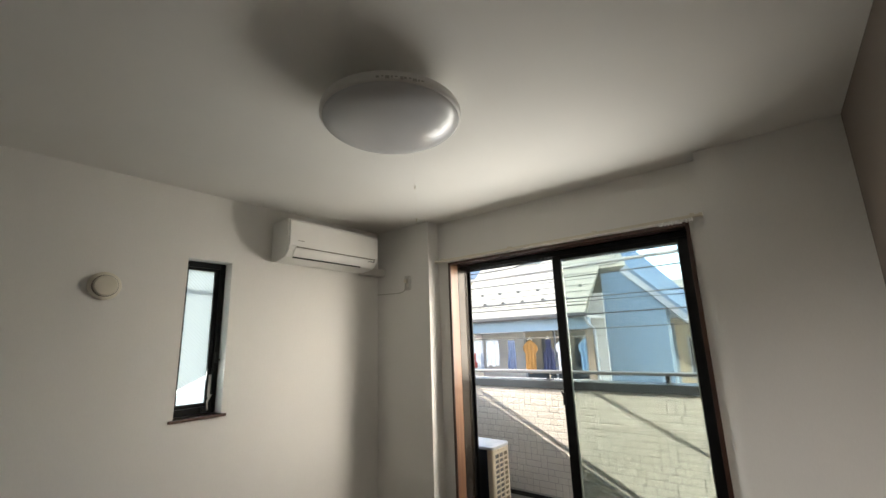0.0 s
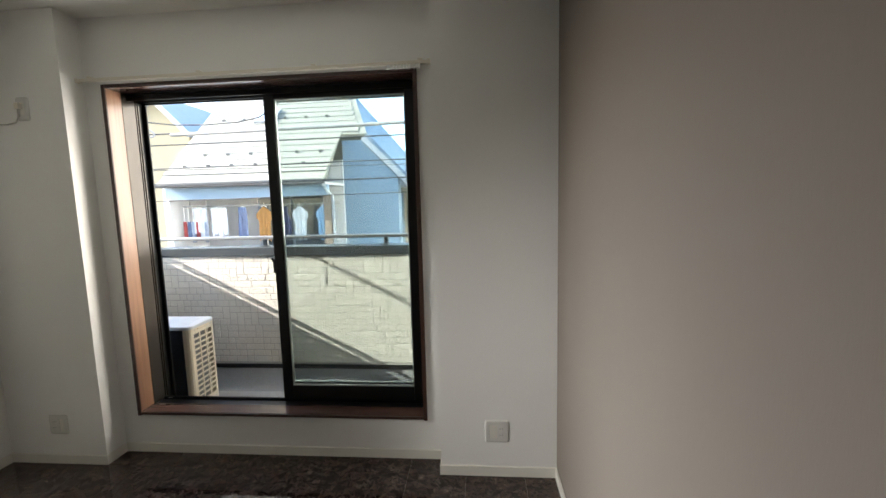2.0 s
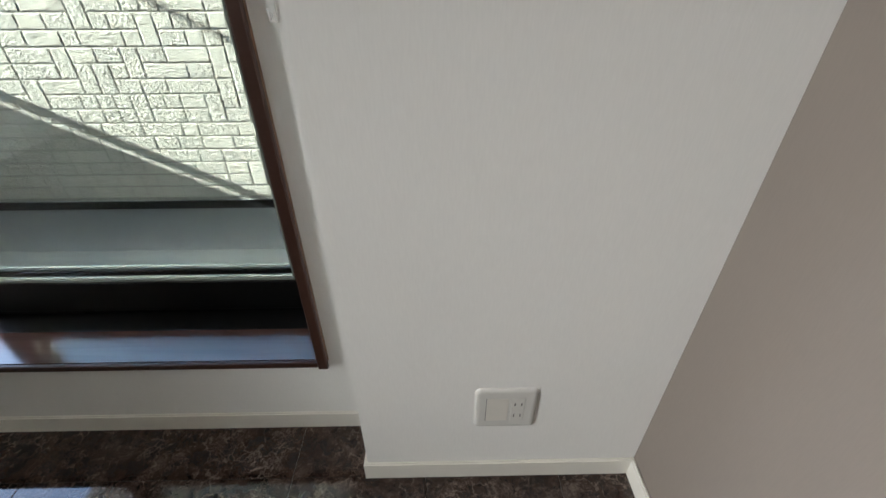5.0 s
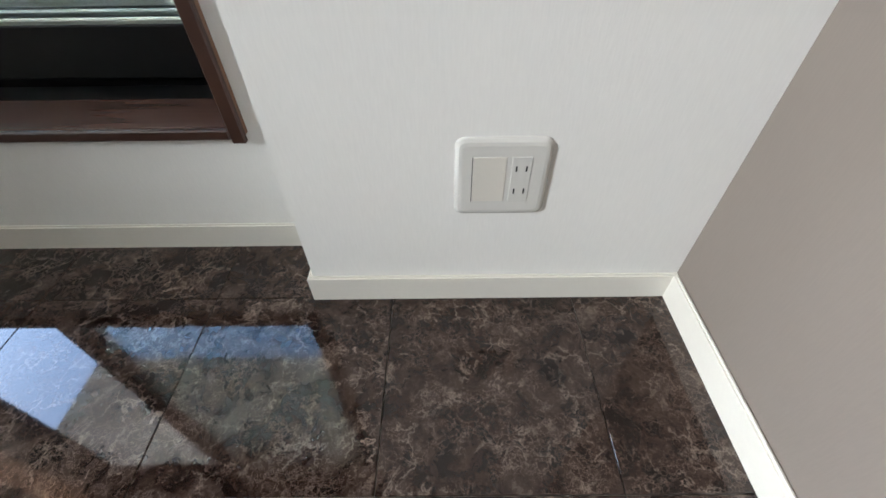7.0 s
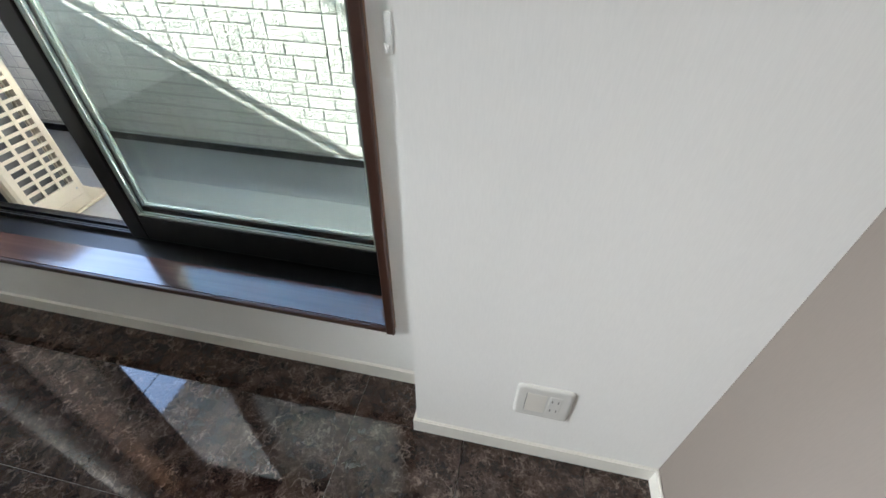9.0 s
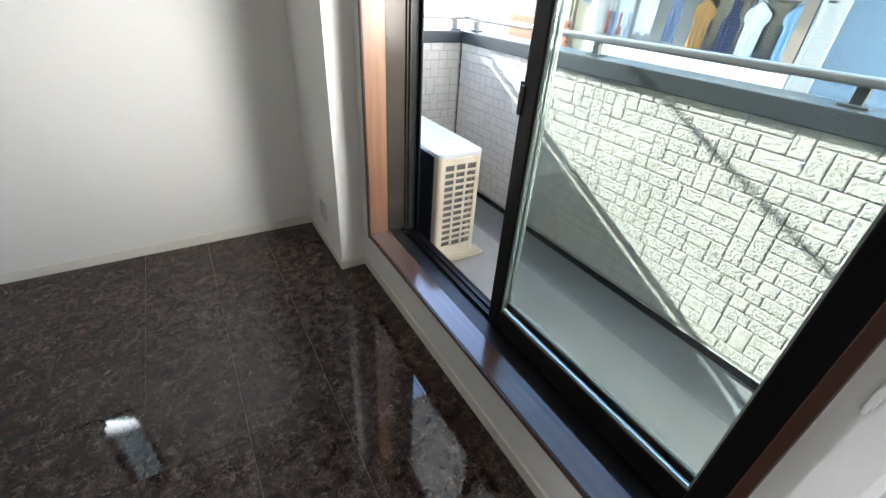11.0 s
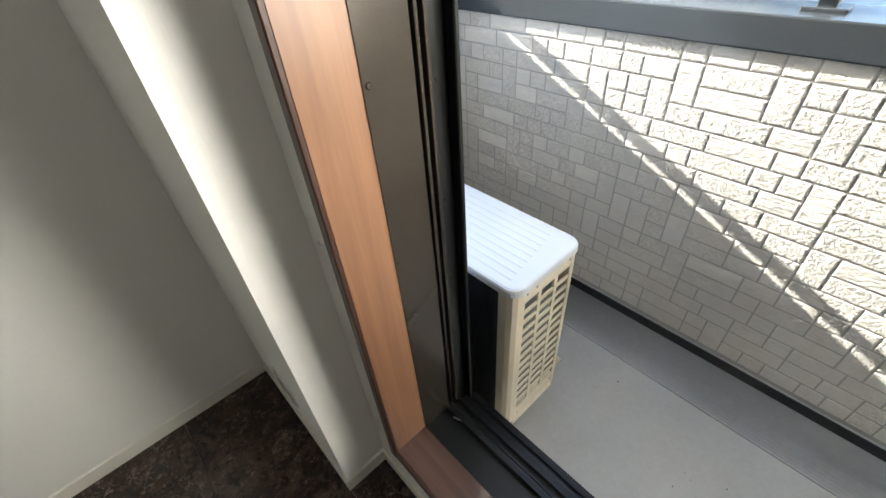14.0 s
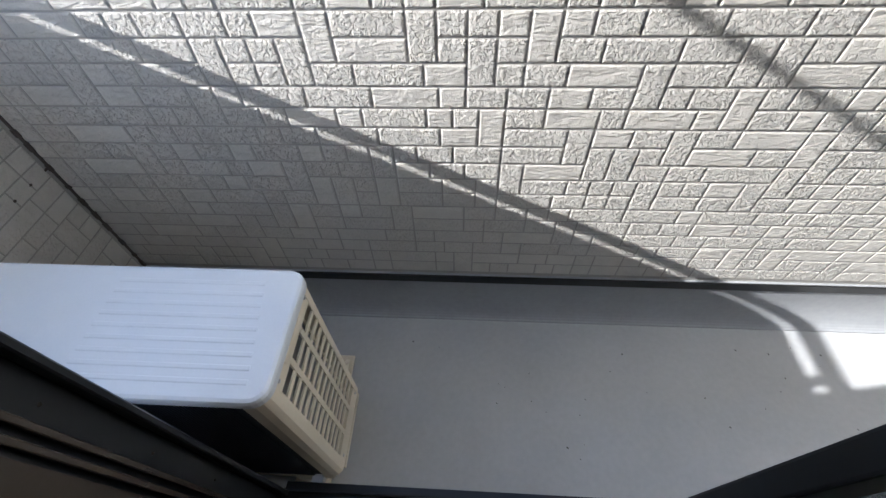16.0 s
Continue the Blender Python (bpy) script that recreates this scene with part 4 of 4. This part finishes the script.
part("front_wall", prism([(-2.45, -3.1), (-0.95, -3.1), (-0.95, 2.12), (-1.75, 3.12), (-2.45, 3.12)], "y", 11.78, 12.2), M_SHADEWALL, ha, "pale blue rendered wall, shade in its colour")
part("balcony_wall", box(-6.5, -2.45, 11.7, 12.0, -3.1, 2.6), M_WHITEWALL, ha)
part("soffit", box(-6.5, -2.45, 10.3, 11.7, 1.90, 1.96), M_WHITEWALL, ha)
part("post", box(-2.50, -2.32, 10.28, 10.44, 0.3, 1.66), M_BROWN, ha)
part("balcony_front", box(-6.5, -2.30, 10.2, 10.34, -3.1, 0.42), M_WHITEWALL, ha)
part("left_wall", box(-6.6, -6.45, 10.3, 13.5, -3.1, 1.98), M_WHITEWALL, ha)
door = part("glass_door", box(-4.9, -2.9, 11.64, 11.70, 0.2, 1.75), M_FASCIA, ha)
for x in (-4.82, -3.86):
    part("pane", box(x, x + 0.88, 11.62, 11.645, 0.25, 1.68), M_DARKGLASS, door)
sk = part("skylight", slab([(-5.15, 12.2, rz(12.2) + 0.13), (-4.55, 12.2, rz(12.2) + 0.13), (-4.55, 12.75, rz(12.75) + 0.13), (-5.15, 12.75, rz(12.75) + 0.13)], 0.10), M_FASCIA, ha)
part("pane", slab([(-5.08, 12.26, rz(12.26) + 0.14), (-4.62, 12.26, rz(12.26) + 0.14), (-4.62, 12.69, rz(12.69) + 0.14), (-5.08, 12.69, rz(12.69) + 0.14)], 0.01), plain("skylight_glass", (0.25, 0.33, 0.40), 0.1), sk)
part("drainpipe", wire([(-2.45, 10.06, 1.95), (-2.38, 10.2, 1.74), (-2.28, 10.32, 1.62), (-2.28, 10.32, -3.1)], 0.035, seg=8), M_FASCIA, ha)

# laundry
M_FAB = {n: plain("cloth_" + n, c, 0.9, vary=0.12, coarse=6, fine=120, strength=0.3, dist=0.002) for n, c in (
    ("white", (0.5, 0.51, 0.53)), ("ochre", (0.26, 0.13, 0.035)), ("navy", (0.02, 0.025, 0.06)), ("blue", (0.2, 0.32, 0.47)), ("grey", (0.30, 0.33, 0.40)), ("red", (0.35, 0.07, 0.06)), ("slate", (0.12, 0.15, 0.24)))}
pole = thing("laundry_pole", (-4.0, 10.55, 1.44), "steel laundry pole under the eaves", "laundry pole")
part("pole", rod((-6.3, 10.55, 1.44), (-2.2, 10.55, 1.44), 0.016, 10), M_RAIL, pole)
for x in (-6.1, -4.3, -2.5):
    part("bracket", rod((x, 10.55, 1.44), (x, 10.55, 1.64), 0.012, 8), M_RAIL, pole)


def garment(name, x, w, h, cloth, label, kind, top=1.395):
    """Hanging cloth: a closed double sheet with folds, shoulders and sleeves where it has them."""
    b = bmesh.new()
    n, mrow = 14, 12
    def width(v):
        if kind == "shirt":
            return w * (0.30 + 0.7 * min(1, v * 7)) * (1.0 if v < 0.38 else 0.74)
        if kind == "top":
            return w * (0.42 if v < 0.25 else 0.42 + 0.45 * min(1, (v - 0.25) * 6))
        if kind == "trousers":
            return w * (0.75 + 0.15 * v)
        return w
    sheets = []
    for side in (0, 1):
        grid = []
        for j in range(mrow + 1):
            v = j / mrow
            line = []
            for i in range(n + 1):
                u = i / n - 0.5
                fold = 0.022 * math.sin(i * 1.5 + x * 7) * (0.3 + v) + 0.010 * math.sin(i * 3.1 + j * 0.5)
                low = h * v + (0.03 * math.sin(i * 0.9 + x) if j == mrow else 0) + (abs(u) * 0.16 * w if kind == "shirt" and v < 0.3 else 0)
                line.append(b.verts.new((x + u * width(v), 10.55 + fold + (0.014 if side else -0.014) * (1 - (2 * u) ** 2), top - low)))
            grid.append(line)
        sheets.append(grid)
        for j in range(mrow):
            for i in range(n):
                if kind == "trousers" and j > 3 and i in (6, 7):
                    continue
                b.faces.new((grid[j][i], grid[j][i + 1], grid[j + 1][i + 1], grid[j + 1][i]))
    g0, g1 = sheets
    for j in range(mrow):
        for i in (0, n):
            b.faces.new((g0[j][i], g0[j + 1][i], g1[j + 1][i], g1[j][i]))
    for i in range(n):
        b.faces.new((g0[0][i], g0[0][i + 1], g1[0][i + 1], g1[0][i]))
    t = thing(name, (x, 10.55, 1.4), label, name.replace("_", " "), "laundry on the pole")
    part("cloth", b, M_FAB[cloth], t, smooth=True)
    hk = wire([(x - w * 0.18, 10.55, top - 0.01), (x, 10.55, top + 0.035), (x + w * 0.18, 10.55, top - 0.01)], 0.008)
    rod((x, 10.55, top + 0.035), (x, 10.55, 1.475), 0.008, 6, hk)
    part("hanger", hk, M_PLASTIC, t)


garment("towel", -5.35, 0.42, 0.70, "white", "white towel on the laundry pole", "towel")
garment("towel", -5.85, 0.36, 0.62, "white", "white towel on the laundry pole", "towel")
garment("trousers", -4.72, 0.28, 0.78, "slate", "dark blue trousers on the laundry pole", "trousers")
garment("shirt", -4.15, 0.44, 0.86, "ochre", "ochre short-sleeved shirt on a hanger", "shirt")
garment("tank_top", -3.62, 0.36, 0.84, "navy", "navy sleeveless top on a hanger", "top")
garment("shirt", -3.22, 0.42, 0.84, "white", "white shirt on a hanger", "shirt")
garment("shirt", -2.62, 0.40, 0.84, "blue", "light blue shirt on a hanger", "shirt")
for k, c in enumerate(("red", "slate", "grey", "red", "white", "grey")):
    garment("sock", -6.28 + k * 0.115, 0.09, 0.42 + 0.05 * (k % 3), c, "small laundry pegged on a string below the pole", "towel", 1.06)

# yellow house farther off
hy = thing("house", (-11, 16, -3.1), "yellow rendered house with a steep gable and orange brick base", "house")
part("wall", prism([(-12.2, -3.1), (-8.4, -3.1), (-8.4, 3.9), (-9.52, 5.1), (-10.9, 3.95), (-12.2, 3.95)], "y", 14.0, 19.0), M_YELLOW, hy)
part("wing", box(-16.0, -10.75, 13.9, 19.0, -3.1, 4.0), M_CREAMWALL, hy, "cream rendered wing")
part("gable_roof", slab([(-9.52, 13.7, 5.25), (-8.15, 13.7, 3.85), (-8.15, 19.0, 3.85), (-9.52, 19.0, 5.25)], 0.16), M_FASCIA, hy)
part("gable_roof", slab([(-9.56, 13.72, 5.20), (-11.2, 13.72, 3.88), (-11.2, 19.0, 3.88), (-9.56, 19.0, 5.20)], 0.16), M_FASCIA, hy)
part("wing_roof", slab([(-16.3, 13.6, 4.0), (-10.8, 13.6, 4.0), (-10.2, 17.0, 5.3), (-16.3, 17.0, 5.3)], 0.15), M_ROOF, hy)
part("drainpipe", rod((-10.50, 13.85, 4.0), (-10.50, 13.85, -3.1), 0.06, 8), M_BROWN, hy)
part("brick_base", box(-13.8, -10.62, 13.78, 13.9, -3.1, 0.55), M_ORANGE, hy, "orange brick base")
bm = bmesh.new()
for r in range(16):
    for k in range(13):
        x = -13.75 + k * 0.24 + (0.12 if r % 2 else 0)
        box(x, x + 0.225, 13.765, 13.785, -0.75 + r * 0.08, -0.685 + r * 0.08, bm=bm)
tagged(part("brick_courses", bm, M_ORANGE, hy, "orange bricks"), kind="stuff")
window_on(hy, -10.33, -9.98, 14.0, 1.10, 2.08)
window_on(hy, -12.6, -11.95, 13.9, 0.55, 1.55)

# cream house beyond
hc = thing("house", (1, 14, -3.1), "cream sided house with a low roof beyond the pale house", "house")
part("wall", box(-1.05, 5.0, 13.2, 19, -3.1, 1.78), M_CREAMWALL, hc)
# siding takes the same blue, its shade being in the colour
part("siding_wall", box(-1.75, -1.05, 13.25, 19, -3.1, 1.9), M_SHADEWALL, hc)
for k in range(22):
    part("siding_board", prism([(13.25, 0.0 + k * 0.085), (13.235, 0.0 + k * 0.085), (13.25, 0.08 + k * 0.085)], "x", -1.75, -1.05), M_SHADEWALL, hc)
part("roof", slab([(-1.9, 12.9, 1.85), (5.2, 12.9, 1.85), (5.2, 17.5, 3.4), (-1.9, 17.5, 3.4)], 0.14), M_ROOF, hc)
window_on(hc, -0.78, -0.42, 13.2, 0.25, 1.35)

# unseen white house, added to bounce sunlight through the balcony window
hs = thing("house", (8, 9, -3.1), "unseen white house added to reflect sunlight into the room", "house")
part("wall", box(4.05, 14.0, 2.0, 14.0, -3.1, 5.2), M_BOUNCEWALL, hs)
part("roof", slab([(3.75, 1.7, 5.2), (14.3, 1.7, 5.2), (14.3, 9.4, 7.2), (3.75, 9.4, 7.2)], 0.15), M_ROOF, hs)

# overhead lines
for k, (z0, z1, r, mt, lab) in enumerate(((2.80, 2.86, 0.014, M_WIRE, ""), (2.62, 2.66, 0.012, M_WIRE, ""), (2.18, 2.25, 0.012, M_WIRE, ""), (1.84, 1.94, 0.014, M_WIRE, ""), (1.52, 1.69, 0.010, M_WIRE, ""), (2.33, 2.03, 0.008, M_WIRE, ""))):
    b = wire(sag((-16, 8.0 + 0.12 * k, z0 - 0.02), (12, 8.0 + 0.12 * k, z1 + 0.08), 0.05), r)
    solid("overhead_cable", b, mt, "black overhead cable strung along the street", "cable", "overhead cables")
solid("cable_sleeve", rod((-4.5, 8.0, 2.77), (6, 8.0, 2.90), 0.032, 10), M_GREYCABLE, "grey protective sleeve on an overhead cable", "cable sleeve")
solid("overhead_cable", wire([(-9.0, 7.7, 3.95), (-7.2, 7.7, 3.50), (-5.4, 7.7, 3.10), (-4.8, 7.7, 2.97), (-4.2, 7.7, 2.89), (-3.6, 7.7, 2.87), (-3.0, 7.7, 2.89), (-2.6, 7.7, 2.96), (-2.25, 7.7, 3.16), (-1.88, 7.7, 3.53), (-1.72, 7.7, 3.56), (-1.41, 7.7, 3.63), (-0.1, 7.7, 3.70), (4.0, 7.7, 4.0)], 0.012), M_WIRE, "slack black cable rising over the street", "cable", "overhead cables")
for x, z in ((-1.88, 3.56), (-1.45, 3.65)):
    solid("cable_clamp", box(x - 0.05, x + 0.05, 7.66, 7.74, z - 0.045, z + 0.045, 0.015, 2), M_GREYCABLE, "grey clamp on the slack overhead cable", "cable clamp", "cable clamps")
# unseen cable and bracket, added for the faint shadow line on the parapet
sc = thing("shadow_cable", (-2.6, -1.5, 2.32), "unseen black cable placed to cast a thin shadow on the parapet", "cable", "overhead cables")
part("cable", wire([(-2.6, -9.0, 2.32), (-2.6, 3.45, 2.32)], 0.013), M_WIRE, sc)
part("bracket", rod((-1.600, -1.5, 2.32), (-2.6, -1.5, 2.32), 0.015, 8), M_STEEL, sc)
sp = thing("cable_spacer", (-5.5, 8.0, 2.95), "grey chain-like cable spacer on the overhead line", "cable spacer")
for k in range(5):
    ring = bmesh.new()
    pts = [(-5.72 + k * 0.205 + 0.098 * math.cos(a), 7.97, 3.06 - 0.062 * k + (0.098 - 0.010 * k) * math.sin(a) - 0.03 * math.cos(a)) for a in (2 * math.pi * j / 14 for j in range(15))]
    part("link", wire(pts, 0.017, ring), M_GREYCABLE, sp)

# ---- pieces: floor tiles and siding stones ----
TILE, TX, TY = 0.298, 1.113, 2.474


def tile_mesh(w, d):
    b = bmesh.new()
    g, c = 0.0006, 0.0008
    rings = []
    for inset, z in ((g, -0.0045), (g, -0.0008), (g + c, 0.0)):
        rings.append([b.verts.new((sx * (w / 2 - inset), sy * (d / 2 - inset), z)) for sx, sy in ((-1, -1), (1, -1), (1, 1), (-1, 1))])
    for a, q in zip(rings, rings[1:]):
        for k in range(4):
            b.faces.new((a[k], a[(k + 1) % 4], q[(k + 1) % 4], q[k]))
    b.faces.new(rings[-1])
    return to_mesh("tile", b, M_MARBLE)


tile_shapes = {}
xs = sorted({XL, XR, *[TX + k * TILE for k in range(-9, 2) if XL < TX + k * TILE < XR]})
ys = sorted({YB, YW, *[TY - k * TILE for k in range(0, 20) if YB < TY - k * TILE < YW]})
for xa, xb in zip(xs, xs[1:]):
    for ya, yb in zip(ys, ys[1:]):
        key = (round(xb - xa, 4), round(yb - ya, 4))
        if key not in tile_shapes:
            tile_shapes[key] = tile_mesh(*key)
        ob = new("tile", tile_shapes[key])
        ob.parent = floor
        ob.location = ((xa + xb) / 2, (ya + yb) / 2, 0)

UNIT, ROW = 0.0287, 0.0499
stone_shapes = {}


def stone_mesh(w, h):
    b = bmesh.new()
    rings = []
    for inset, y in ((0.0020, 0.0060), (0.0022, 0.0014), (0.0036, 0.0006), (0.0058, 0.0)):
        rings.append([b.verts.new((sx * (w / 2 - inset), y, sz * (h / 2 - inset))) for sx, sz in ((-1, -1), (1, -1), (1, 1), (-1, 1))])
    for a, q in zip(rings, rings[1:]):
        for k in range(4):
            b.faces.new((a[k], a[(k + 1) % 4], q[(k + 1) % 4], q[k]))
    b.faces.new(rings[-1])
    return to_mesh("stone", b, M_STONE)


def stone_layout(length, rows, seed):
    """Random ashlar: pieces of two to six units in rows, with some upright ones two rows high."""
    rng = random.Random(seed)
    cols = int(length / UNIT)
    taken = [[False] * cols for _ in range(rows)]
    out = []
    for r in range(rows):
        c = 0
        while c < cols:
            if taken[r][c]:
                c += 1
                continue
            free = 0
            while c + free < cols and not taken[r][c + free] and free < 8:
                free += 1
            if r + 1 < rows and free >= 2 and rng.random() < 0.13 and (free == 2 or free >= 4):
                w, h = 2, 2
                for q in range(w):
                    taken[r + 1][c + q] = True
            else:
                w = min(free, rng.choice((2, 2, 2, 2, 3, 3, 3, 4, 5, 5)))
                if free - w == 1:
                    w = free if free <= 6 else w - 1
                h = 1
            out.append((c, r, w, h))
            c += w
    return out


def lay(parent, pieces, place, near):
    rest = bmesh.new()
    count = 0
    for c, r, w, h in pieces:
        key = (w, h)
        if key not in stone_shapes:
            stone_shapes[key] = stone_mesh(w * UNIT, h * ROW)
        m = place((c + w / 2) * UNIT, (r + h / 2) * ROW)
        if near(m.translation) and count < 300:
            ob = new("stone", stone_shapes[key])
            ob.parent = parent
            ob.matrix_basis = m
            count += 1
        else:
            me = stone_shapes[key].copy()
            me.transform(m)
            rest.from_mesh(me)
            bpy.data.meshes.remove(me)
    if rest.verts:
        tagged(part("stone_courses", rest, M_STONE, parent, "cream stone-look courses"), kind="stuff")


Z0 = 0.183
lay(par_f, stone_layout(BX1 - BX0, 17, 5), lambda u, v: Matrix.Translation((BX0 + u, BY - 0.0010, Z0 + v)), lambda p: -0.95 < p.x < 0.35)
lay(par_l, stone_layout(BY - YOUT - 0.02, 17, 8), lambda u, v: pose(BX0 + 0.0010, YOUT + 0.01 + u, Z0 + v, 0, 0, 90), lambda p: True)
